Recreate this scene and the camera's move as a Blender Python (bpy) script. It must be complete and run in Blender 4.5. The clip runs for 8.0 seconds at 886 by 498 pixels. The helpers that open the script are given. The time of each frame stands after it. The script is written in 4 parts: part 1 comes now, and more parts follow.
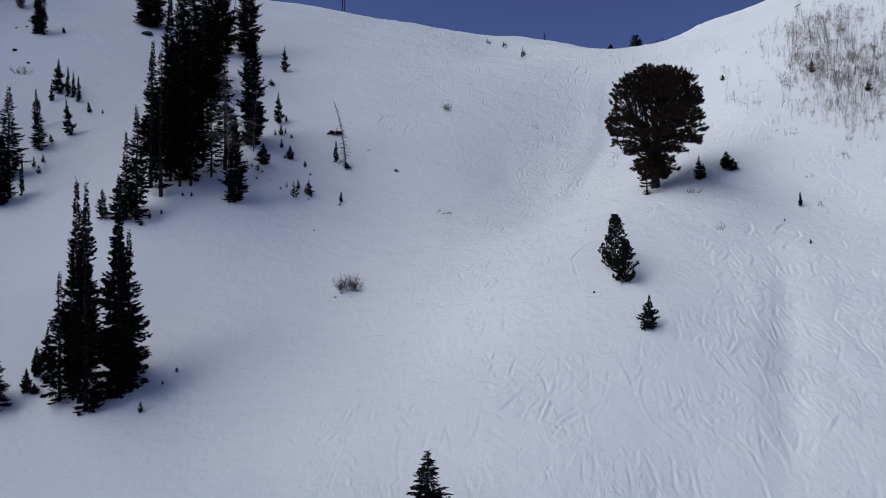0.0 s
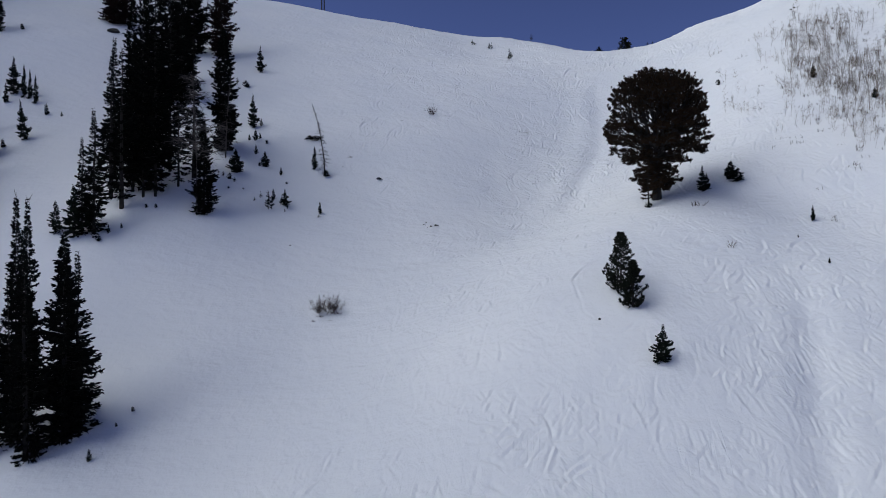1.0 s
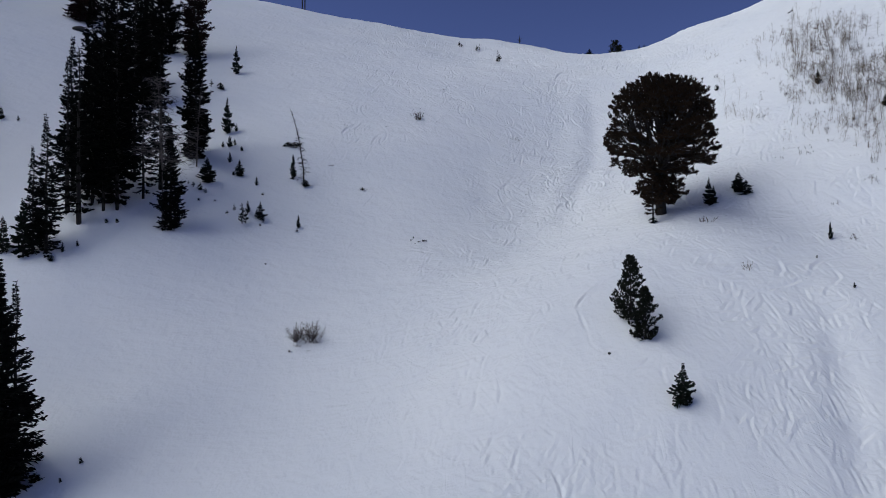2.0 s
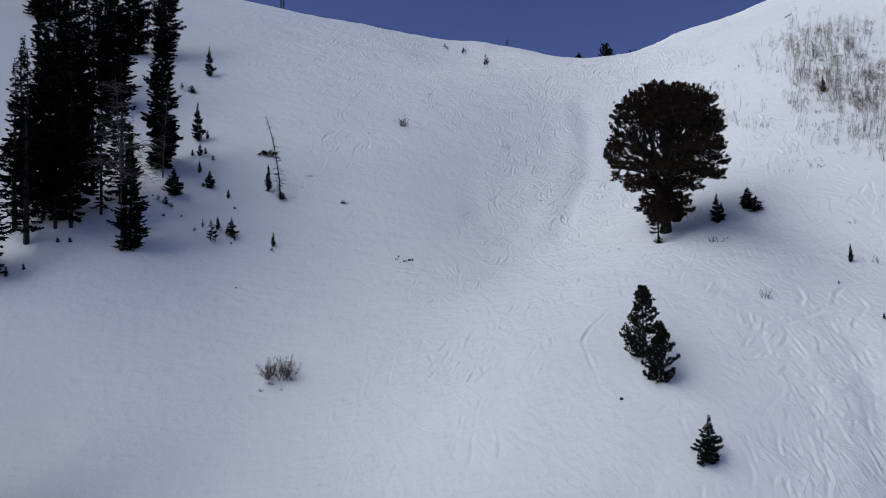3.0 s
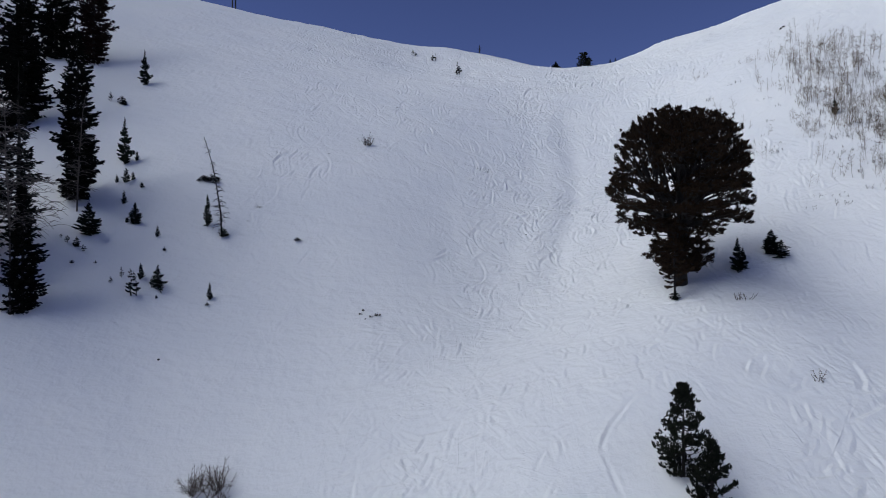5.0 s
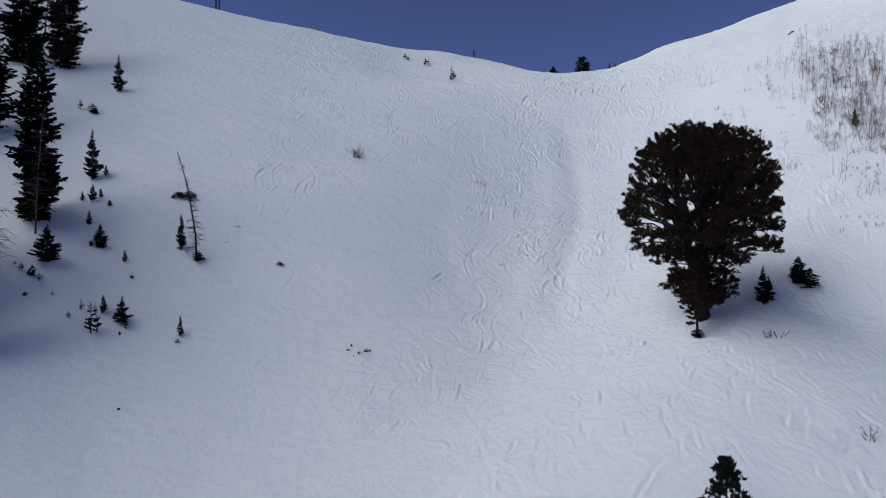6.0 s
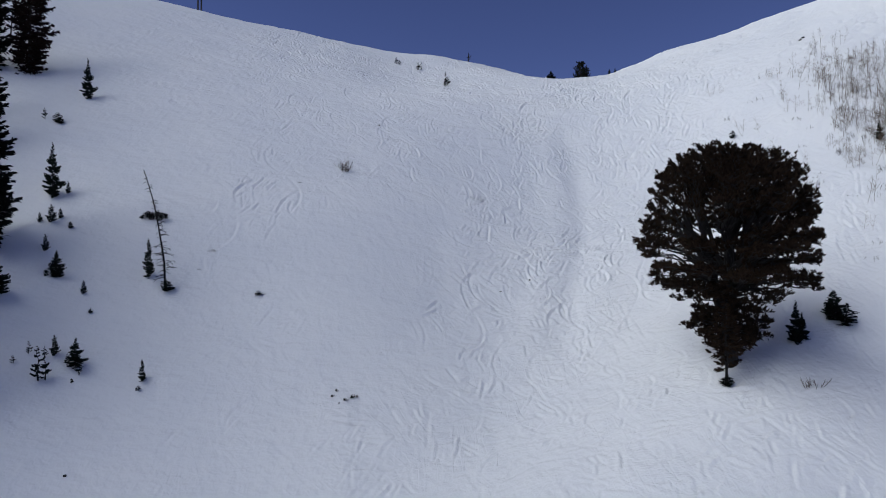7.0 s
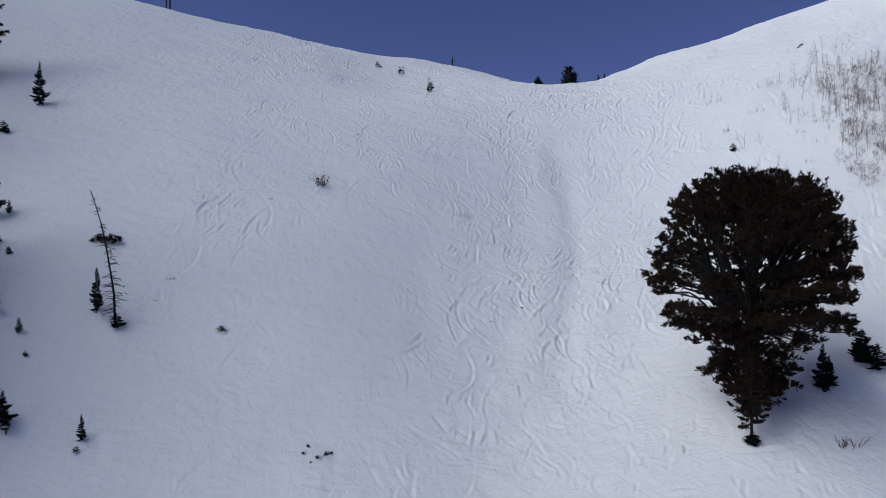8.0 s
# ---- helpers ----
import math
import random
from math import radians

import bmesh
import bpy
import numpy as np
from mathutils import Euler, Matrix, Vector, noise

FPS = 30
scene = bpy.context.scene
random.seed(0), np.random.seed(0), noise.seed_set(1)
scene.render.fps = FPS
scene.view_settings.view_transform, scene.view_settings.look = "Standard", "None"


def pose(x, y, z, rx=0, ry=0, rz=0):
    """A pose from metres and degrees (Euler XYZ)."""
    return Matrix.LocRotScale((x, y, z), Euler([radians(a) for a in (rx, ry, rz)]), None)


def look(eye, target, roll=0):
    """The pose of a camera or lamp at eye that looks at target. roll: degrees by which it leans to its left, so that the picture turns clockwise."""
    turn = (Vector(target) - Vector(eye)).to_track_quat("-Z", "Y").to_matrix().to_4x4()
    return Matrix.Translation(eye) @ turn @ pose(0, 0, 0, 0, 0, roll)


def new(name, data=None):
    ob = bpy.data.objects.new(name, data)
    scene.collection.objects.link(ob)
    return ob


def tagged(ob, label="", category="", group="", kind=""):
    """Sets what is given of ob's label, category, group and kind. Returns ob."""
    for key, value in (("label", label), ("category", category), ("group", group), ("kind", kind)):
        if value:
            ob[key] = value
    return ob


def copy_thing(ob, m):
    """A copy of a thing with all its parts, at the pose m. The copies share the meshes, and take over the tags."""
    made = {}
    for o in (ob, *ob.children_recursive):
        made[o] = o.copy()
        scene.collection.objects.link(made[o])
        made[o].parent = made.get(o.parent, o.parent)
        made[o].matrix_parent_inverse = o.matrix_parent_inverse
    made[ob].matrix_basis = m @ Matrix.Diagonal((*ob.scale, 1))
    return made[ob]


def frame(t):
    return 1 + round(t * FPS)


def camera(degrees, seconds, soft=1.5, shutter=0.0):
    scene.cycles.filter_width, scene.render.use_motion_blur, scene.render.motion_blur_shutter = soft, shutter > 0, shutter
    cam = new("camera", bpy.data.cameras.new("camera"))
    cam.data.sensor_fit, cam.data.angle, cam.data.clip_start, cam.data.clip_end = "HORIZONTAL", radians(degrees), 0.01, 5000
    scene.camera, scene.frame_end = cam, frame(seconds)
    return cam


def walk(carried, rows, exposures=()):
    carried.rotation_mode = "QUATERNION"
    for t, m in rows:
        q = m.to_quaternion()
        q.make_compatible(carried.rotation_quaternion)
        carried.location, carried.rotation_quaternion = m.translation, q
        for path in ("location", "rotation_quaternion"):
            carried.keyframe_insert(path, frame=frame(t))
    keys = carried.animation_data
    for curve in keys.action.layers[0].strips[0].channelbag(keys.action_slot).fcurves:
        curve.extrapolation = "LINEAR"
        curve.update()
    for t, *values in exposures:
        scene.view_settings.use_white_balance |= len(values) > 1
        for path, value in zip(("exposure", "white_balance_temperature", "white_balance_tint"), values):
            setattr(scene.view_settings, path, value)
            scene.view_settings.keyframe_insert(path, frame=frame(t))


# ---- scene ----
import functools

cam = camera(67.9, 8.0, soft=0.75)
METRES, EYE, TILT, LEAN, TURN = 40.0, 30.0, 0.0, 0.0, 0.0
ROWS = [
    (0.0, 0.0, 0.0, 0.0, -0.0, 0.0, 0.0),
    (0.5, -0.0086, 0.0598, 0.0166, -0.87, 0.06, 0.0),
    (1.0, -0.0158, 0.12, 0.0354, -1.7, 0.1, 0.02),
    (1.5, -0.0214, 0.1798, 0.0546, -2.46, 0.15, 0.04),
    (3.0, -0.0302, 0.3559, 0.1153, -4.71, 0.28, 0.02),
    (3.5, -0.0315, 0.4162, 0.1395, -5.56, 0.31, 0.04),
    (4.0, -0.0317, 0.4715, 0.1628, -6.35, 0.33, 0.05),
    (4.5, -0.031, 0.5315, 0.1864, -7.21, 0.36, 0.05),
    (6.0, -0.0232, 0.7019, 0.2577, -8.68, 0.45, 0.05),
    (6.5, -0.0187, 0.76, 0.2818, -8.95, 0.49, 0.04),
    (7.0, -0.013, 0.818, 0.3068, -9.44, 0.51, 0.02),
    (7.5, -0.0071, 0.8766, 0.3313, -10.28, 0.53, 0.0),
    (8.0, -0.0017, 0.9313, 0.3545, -11.11, 0.52, -0.01),
]
walk(cam, [(t, pose(0, 0, EYE, TILT, LEAN, TURN) @ pose(METRES * x, METRES * y, METRES * z, 90 + pitch, roll, yaw)) for t, x, y, z, yaw, pitch, roll in ROWS])

# ---- daylight: sun over the left shoulder of the bowl, clear high-altitude sky ----
SUN_EL, SUN_AZ = 32.0, -88.0
world = bpy.data.worlds.new("sky")
scene.world = world
world.use_nodes = True
nt = world.node_tree
sky = nt.nodes.new("ShaderNodeTexSky")
sky.sky_type = "NISHITA"
sky.sun_disc = False
sky.sun_elevation, sky.sun_rotation = radians(SUN_EL), radians(SUN_AZ)
sky.altitude, sky.air_density, sky.dust_density, sky.ozone_density = 3000.0, 0.8, 0.1, 3.5
hue = nt.nodes.new("ShaderNodeVectorMath")
hue.operation = "MULTIPLY"
hue.inputs[1].default_value = (0.95, 0.80, 1.08)
nt.links.new(sky.outputs[0], hue.inputs[0])
nt.links.new(hue.outputs[0], nt.nodes["Background"].inputs[0])
nt.nodes["Background"].inputs[1].default_value = 0.073
sun = new("sun", bpy.data.lights.new("sun", "SUN"))
sun.data.energy, sun.data.angle, sun.data.color = 3.5, radians(82.0), (0.955, 1.0, 0.98)
sun_way = Vector((math.sin(radians(SUN_AZ)) * math.cos(radians(SUN_EL)), math.cos(radians(SUN_AZ)) * math.cos(radians(SUN_EL)), math.sin(radians(SUN_EL))))
sun.matrix_world = look(sun_way * 300, (0, 0, 0))


# ---- materials ----
def material(name, rough):
    m = bpy.data.materials.new(name)
    m.use_nodes = True
    n = m.node_tree.nodes["Principled BSDF"]
    n.inputs["Roughness"].default_value = rough
    return m, m.node_tree, n


def ramp(t, source, stops):
    r = t.nodes.new("ShaderNodeValToRGB")
    while len(r.color_ramp.elements) < len(stops):
        r.color_ramp.elements.new(0.5)
    for e, (at, c) in zip(r.color_ramp.elements, stops):
        e.position, e.color = at, (*c, 1)
    t.links.new(source, r.inputs[0])
    return r.outputs[0]


def grain(t, scale, detail=4, stretch=(1, 1, 1), rough=0.55):
    co = t.nodes.new("ShaderNodeTexCoord")
    mp = t.nodes.new("ShaderNodeMapping")
    mp.inputs["Scale"].default_value = stretch
    t.links.new(co.outputs["Object"], mp.inputs[0])
    n = t.nodes.new("ShaderNodeTexNoise")
    n.inputs["Scale"].default_value, n.inputs["Detail"].default_value = scale, detail
    n.inputs["Roughness"].default_value = rough
    t.links.new(mp.outputs[0], n.inputs["Vector"])
    return n.outputs["Fac"]


def bump(t, shader, height, strength, distance, below=None):
    b = t.nodes.new("ShaderNodeBump")
    b.inputs["Strength"].default_value, b.inputs["Distance"].default_value = strength, distance
    t.links.new(height, b.inputs["Height"])
    if below:
        t.links.new(below, b.inputs["Normal"])
    t.links.new(b.outputs[0], shader.inputs["Normal"])
    return b.outputs[0]


def snow_material():
    m, t, n = material("snow", 0.62)
    t.links.new(ramp(t, grain(t, 0.09, 5), [(0.3, (0.80, 0.815, 0.85)), (0.7, (0.865, 0.87, 0.885))]), n.inputs["Base Color"])
    soft = bump(t, n, grain(t, 1.3, 5, (1, 0.7, 0.7)), 0.7, 0.17)
    # long faint wind ripples
    soft = bump(t, n, grain(t, 0.8, 4, (0.45, 1.5, 0.2), 0.5), 0.5, 0.18, soft)
    fine = bump(t, n, grain(t, 4.5, 5, rough=0.6), 0.5, 0.05, soft)
    # churned crust and ski scratches, only where skis have cut the surface
    worn = t.nodes.new("ShaderNodeAttribute")
    worn.attribute_name = "tracked"
    total = None
    for turn, seed, shape in ((0.35, 0.0, (0.25, 1.6, 0.02)), (-0.7, 13.0, (0.3, 1.9, 0.02)), (1.25, 29.0, (0.2, 1.3, 0.02)), (-1.4, 41.0, (0.22, 1.7, 0.02)), (0.9, 57.0, (0.35, 2.3, 0.02))):
        co = t.nodes.new("ShaderNodeTexCoord")
        spin, squeeze = t.nodes.new("ShaderNodeMapping"), t.nodes.new("ShaderNodeMapping")
        spin.inputs["Rotation"].default_value, spin.inputs["Location"].default_value = (0, 0, turn), (seed, seed, 0)
        squeeze.inputs["Scale"].default_value = shape
        t.links.new(co.outputs["Object"], spin.inputs[0])
        t.links.new(spin.outputs[0], squeeze.inputs[0])
        streak, patch = t.nodes.new("ShaderNodeTexNoise"), t.nodes.new("ShaderNodeTexNoise")
        streak.inputs["Scale"].default_value, streak.inputs["Detail"].default_value, streak.inputs["Distortion"].default_value = 1.0, 0.6, 0.4
        patch.inputs["Scale"].default_value, patch.inputs["Detail"].default_value = 0.3, 2
        t.links.new(squeeze.outputs[0], streak.inputs["Vector"])
        t.links.new(spin.outputs[0], patch.inputs["Vector"])
        lines = ramp(t, streak.outputs["Fac"], [(0.42, (0.4, 0.4, 0.4)), (0.475, (0.15, 0.15, 0.15)), (0.51, (0.85, 0.85, 0.85)), (0.58, (0.4, 0.4, 0.4))])
        where = ramp(t, patch.outputs["Fac"], [(0.5, (0, 0, 0)), (0.6, (1, 1, 1))])
        cut = t.nodes.new("ShaderNodeMath")
        cut.operation = "MULTIPLY"
        t.links.new(lines, cut.inputs[0])
        t.links.new(where, cut.inputs[1])
        if total:
            both = t.nodes.new("ShaderNodeMath")
            t.links.new(total, both.inputs[0])
            t.links.new(cut.outputs[0], both.inputs[1])
            total = both.outputs[0]
        else:
            total = cut.outputs[0]
    much = t.nodes.new("ShaderNodeMath")
    much.operation = "MULTIPLY"
    t.links.new(total, much.inputs[0])
    t.links.new(worn.outputs["Fac"], much.inputs[1])
    bump(t, n, much.outputs[0], 0.45, 0.08, fine)
    n.inputs["Specular IOR Level"].default_value = 0.25
    return m


def needle_material(name, dark, light):
    m, t, n = material(name, 0.9)
    g = t.nodes.new("ShaderNodeNewGeometry")
    o = t.nodes.new("ShaderNodeObjectInfo")
    mix = t.nodes.new("ShaderNodeMath")
    mix.operation = "MULTIPLY_ADD"
    mix.inputs[1].default_value = 0.75
    t.links.new(g.outputs["Random Per Island"], mix.inputs[0])
    part_of = t.nodes.new("ShaderNodeMath")
    part_of.operation = "MULTIPLY"
    part_of.inputs[1].default_value = 0.25
    t.links.new(o.outputs["Random"], part_of.inputs[0])
    t.links.new(part_of.outputs[0], mix.inputs[2])
    t.links.new(ramp(t, mix.outputs[0], [(0.0, dark), (0.85, light)]), n.inputs["Base Color"])
    n.inputs["Specular IOR Level"].default_value = 0.05
    return m


def wood_material(name, dark, light, scale, stretch=(1, 1, 0.15)):
    m, t, n = material(name, 0.85)
    f = grain(t, scale, 5, stretch)
    t.links.new(ramp(t, f, [(0.3, dark), (0.7, light)]), n.inputs["Base Color"])
    bump(t, n, f, 0.6, 0.02)
    return m


SNOW = snow_material()
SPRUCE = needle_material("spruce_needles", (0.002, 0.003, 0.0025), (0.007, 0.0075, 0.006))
FIR = needle_material("young_fir_needles", (0.004, 0.006, 0.005), (0.014, 0.019, 0.013))
PINE = needle_material("pine_needles", (0.006, 0.004, 0.003), (0.038, 0.024, 0.0155))
YOUNG = needle_material("young_pine_needles", (0.004, 0.006, 0.005), (0.022, 0.024, 0.017))
REDDISH = needle_material("browned_needles", (0.008, 0.004, 0.004), (0.022, 0.012, 0.010))
BARK = wood_material("bark", (0.005, 0.0038, 0.003), (0.013, 0.0095, 0.0075), 9)
DEAD = wood_material("weathered_dead_wood", (0.03, 0.025, 0.024), (0.10, 0.085, 0.08), 12)
ASPEN = wood_material("bare_aspen_bark", (0.075, 0.052, 0.036), (0.20, 0.145, 0.098), 5)
TWIG = wood_material("bare_willow_twigs", (0.035, 0.024, 0.021), (0.10, 0.072, 0.062), 8)
ROCK = wood_material("dark_rock", (0.008, 0.0075, 0.0075), (0.03, 0.028, 0.026), 3, (1, 1, 1))
METAL = wood_material("weathered_pole_metal", (0.015, 0.015, 0.017), (0.045, 0.045, 0.05), 6)


# ---- the slope: broad bowl, knolls and gullies, and a crest that falls away behind ----
TREND = ((0, 0, 44.55), (0, 1, 33.37), (0, 2, 0.2), (0, 3, -0.69), (1, 0, 1.07), (1, 1, -5.31), (1, 2, -2.66), (2, 0, 9.02), (2, 1, 1.56), (3, 0, 2.81))
SWELLS = ((20, 88, 11, -3.28), (12, 48, 11, 3.89), (40, 140, 11, -5.48), (0, 68, 11, -2.37), (28, 100, 11, -3.26), (-40, 140, 7, -1.87), (56, 100, 11, 2.28), (12, 80, 7, -1.53), (20, 64, 7, 1.26), (12, 128, 7, -1.43), (-56, 96, 11, 2.49), (-28, 68, 7, 1.99), (-12, 80, 7, -1.13), (12, 72, 7, -1.27), (48, 76, 11, 1.24), (-8, 52, 7, -1.08), (58, 127, 6, -0.6), (73, 118, 8, 0.8), (36.5, 138.5, 6, -0.65), (15.5, 138.5, 2.5, 0.35), (-7, 138.5, 3, 0.3), (52, 130, 3.5, 0.5))


def crest_line(x):
    x = np.clip(x, -120, 100)
    return 139.8 - 0.62 * np.logaddexp(0, (x - 38) / 4) * 4


def ease(v):
    return 1 / (1 + np.exp(-np.clip(v, -40, 40)))


def trough(x, y, line, depth, wide, bank=0.0):
    """A shallow gully along a line of (x, y) places that runs down the slope, with a low bank on its left."""
    at = np.array(line, float)
    off = (x - np.interp(y, at[:, 1], at[:, 0])) / wide
    ends = ease((y - at[0, 1]) / 1.5) * ease((at[-1, 1] - y) / 1.5)
    return (depth * np.exp(-off ** 2) - bank * np.exp(-((off + 1.9) / 1.1) ** 2)) * ends


def relief(x, y):
    """Height of the slope without its small snow forms."""
    x, y = np.asarray(x, float), np.asarray(y, float)
    past = np.logaddexp(0, (y - crest_line(x)) / 0.8) * 0.8
    xc, yc = np.clip(x, -95, 90), np.maximum(y - past, -25)
    u, v = xc / 60, (yc - 85) / 55
    z = sum(c * u ** i * v ** j for i, j, c in TREND)
    for a, b, s, c in SWELLS:
        z = z + c * np.exp(-((xc - a) ** 2 + (yc - b) ** 2) / (2 * s * s))
    z = z - trough(x, y, ((15.4, 77), (17.3, 81), (21.3, 88.3), (24, 95), (25.4, 101), (26.8, 108)), 0.25, 1.4, 0.17)
    z = z - trough(x, y, ((18.5, 35), (21.5, 41), (24, 46), (26.5, 51)), 0.35, 1.3)
    bank = y - 67.5 + 0.5 * (x - 29)
    z = z + 0.6 * np.tanh(bank / 1.6) * np.exp(-(bank / 7) ** 2) / (1 + np.exp(np.clip((27 - x) / 1.5, -50, 50))) / (1 + np.exp(np.clip((x - 52) / 3, -50, 50)))
    z = z - 160 * np.tanh(past * 0.4 / 160)
    z = z - 150 * np.tanh((yc - (y - past)) * 0.4 / 150)
    # unseen far left wall, added to shade the bowl; and the open right side
    z = z + 78 * (1 - np.exp(-(np.maximum(-73 - x, 0) / 32) ** 2))
    return z + 30 * np.tanh((np.abs(x - xc)) * 0.3 / 30)


@functools.lru_cache(None)
def lattice_table(seed):
    table = np.random.default_rng(seed).uniform(-1, 1, (257, 257))
    table[:, 256], table[256, :] = table[:, 0], table[0, :]
    return table


def lattice(x, y, seed):
    """Smooth random values from -1 to 1 over the plane, one lattice cell a unit."""
    table = lattice_table(seed)
    ix, iy = np.floor(x).astype(int), np.floor(y).astype(int)
    fx, fy = x - ix, y - iy
    fx, fy = fx * fx * (3 - 2 * fx), fy * fy * (3 - 2 * fy)
    a, b = ix % 256, iy % 256
    top = table[b, a] * (1 - fx) + table[b, a + 1] * fx
    low = table[b + 1, a] * (1 - fx) + table[b + 1, a + 1] * fx
    return top * (1 - fy) + low * fy


def skied(x, y):
    """How much a place is cut up by skis, from 0 to 1."""
    right = ease((x + 3 - 0.17 * (y - 52) - 0.3 * np.maximum(y - 70, 0)) / 3.5)
    high = ease((y - 108) / 8) * ease((x + 28) / 6)
    bowl = 0.40 * ease((y - 66) / 6) * ease((x + 14) / 5)
    patches = 0.72 + 0.36 * lattice(x / 9, y / 9, 5) + 0.36 * lattice(x / 3.7, y / 3.2, 9)
    lee = ease((x - 19) / 2.5) * ease((34 - x) / 3) * np.exp(-((y - 63) / 8) ** 4)
    shelter = np.exp(-(((x - 15.5) / 3.5) ** 2 + ((y - 49) / 6) ** 2))
    aspens = np.exp(-(((x - 50) / 10) ** 2 + ((y - 80) / 16) ** 2))
    much = np.maximum(np.maximum(right, 0.7 * high), bowl)
    return np.clip((0.05 + 0.95 * much) * patches * (1 - 0.7 * aspens) * (1 - 0.75 * lee) * (1 - 0.7 * shelter), 0, 1)


STEP = 0.15
CORE_X = np.concatenate([np.arange(-64, -34, 0.32), np.arange(-34, -10, 0.21), np.arange(-10, 42, 0.1), np.arange(42, 48, 0.15), np.arange(48, 74, 0.27)])
CORE_Y = np.concatenate([np.arange(29, 36, 0.2), np.arange(36, 92, 0.11), np.arange(92, 128, STEP), np.arange(128, 142, 0.2)])


def grooves():
    """Ski tracks pressed into the snow, each with the snow it threw up along its outer side, on the core of the sheet."""
    rng = np.random.default_rng(11)
    cut = np.zeros((len(CORE_Y), len(CORE_X)))
    rim = np.zeros_like(cut)

    def press(xs, ys, depth, width, outer):
        """outer: on which side the thrown-up snow lies, from -1 to 1 along the track."""
        hx, hy = np.gradient(xs), np.gradient(ys)
        size = np.hypot(hx, hy) + 1e-9
        hx, hy = hx / size, hy / size
        reach = int(np.ceil(2.4 * width / 0.105))
        ix, iy = np.searchsorted(CORE_X, xs), np.searchsorted(CORE_Y, ys)
        for dx in range(-reach, reach + 1):
            for dy in range(-reach, reach + 1):
                jx, jy = ix + dx, iy + dy
                ok = (jx >= 0) & (jy >= 0) & (jx < len(CORE_X)) & (jy < len(CORE_Y))
                jx, jy = jx[ok], jy[ok]
                ox, oy = CORE_X[jx] - xs[ok], CORE_Y[jy] - ys[ok]
                along, aside = (ox * hx[ok] + oy * hy[ok]) / 0.14, (hx[ok] * oy - hy[ok] * ox) / width
                keep = depth[ok] * np.exp(-along * along)
                np.maximum.at(cut, (jy, jx), keep * np.exp(-aside * aside * 1.5))
                np.maximum.at(rim, (jy, jx), 0.95 * keep * np.exp(-((np.abs(aside) - 1.35) * 1.7) ** 2) * np.clip(0.5 + 0.75 * outer[ok] * np.sign(aside), 0, 1))

    def place(bias, low=30, top=140):
        while True:
            x, y = rng.uniform(-45, 70), rng.uniform(low, top)
            if rng.random() < skied(x, y) ** bias and y < crest_line(x) - 1:
                return x, y

    def downhill(x, y):
        side = (relief(x + 1, y) - relief(x - 1, y)) / (relief(x, y + 1) - relief(x, y - 1))
        return math.atan2(-1, -side)

    def lay(x, y, turn, s, depth, width, outer):
        gap = s[1] - s[0]
        xs, ys = x + np.cumsum(np.cos(turn)) * gap, y + np.cumsum(np.sin(turn)) * gap
        fade = np.minimum(1, np.minimum(s, s[-1] - s) / (0.2 * s[-1])) * np.clip(1.5 * skied(xs, ys), 0.06, 1) * (0.6 + 0.4 * ease((ys - 76) / 6))
        press(xs, ys, depth * fade * (0.65 + 0.25 * np.sin(s * rng.uniform(0.8, 2.4) + 6 * rng.random()) + 0.3 * lattice(s * 1.9 + 200 * rng.random(), 0 * s, 17)), width, outer)

    def linked_turns(count, lo, hi, sway, wave, deep, wide, bias, low=30):
        """Runs of curves down the fall line; the snow banks up outside each bend."""
        for _ in range(count):
            x, y = place(bias, low)
            s = np.arange(0, rng.uniform(lo, hi), 0.11)
            phase = 2 * math.pi * (s / rng.uniform(*wave) + rng.random())
            swing = radians(rng.uniform(*sway))
            turn = downhill(x, y) + rng.normal(0, 0.35) + swing * np.sin(phase)
            bend = np.cos(phase)
            lay(x, y, turn, s, rng.uniform(*deep) * (0.35 + 0.65 * np.abs(bend)), rng.uniform(*wide), -bend)

    def skids(count, lo, hi, deep, wide, bias, low=30, top=140):
        """Fans of short scraped strokes, side by side."""
        for _ in range(count):
            x, y = place(bias, low, top)
            base, curl = downhill(x, y) + rng.choice((-0.95, -0.95, 0.7, 0.0)) + rng.normal(0, 0.4), rng.normal(0, 0.18)
            apart, spread = rng.uniform(0.3, 0.75), rng.normal(0, 0.10)
            for k in range(int(rng.integers(1, 6))):
                s = np.arange(0, rng.uniform(lo, hi), 0.11)
                if len(s) < 6:
                    continue
                a = base + spread * k
                px = x - math.sin(base) * apart * k + rng.normal(0, 0.3)
                py = y + math.cos(base) * apart * k + rng.normal(0, 0.3)
                lay(px, py, a + curl * s, s, rng.uniform(*deep), rng.uniform(*wide), np.full(len(s), math.copysign(1.0, curl)))

    linked_turns(330, 8, 34, (35, 70), (7, 16), (0.05, 0.15), (0.08, 0.14), 1.5)
    linked_turns(260, 6, 24, (25, 65), (7, 17), (0.11, 0.29), (0.09, 0.15), 1.3, 86)
    linked_turns(150, 10, 36, (4, 14), (15, 40), (0.05, 0.12), (0.06, 0.10), 1.4)
    skids(2300, 0.6, 2.6, (0.07, 0.20), (0.08, 0.13), 1.2)
    skids(800, 0.6, 2.2, (0.09, 0.22), (0.08, 0.12), 0.8, 30, 68)
    skids(1500, 0.8, 3.2, (0.11, 0.29), (0.08, 0.14), 1.2, 88)
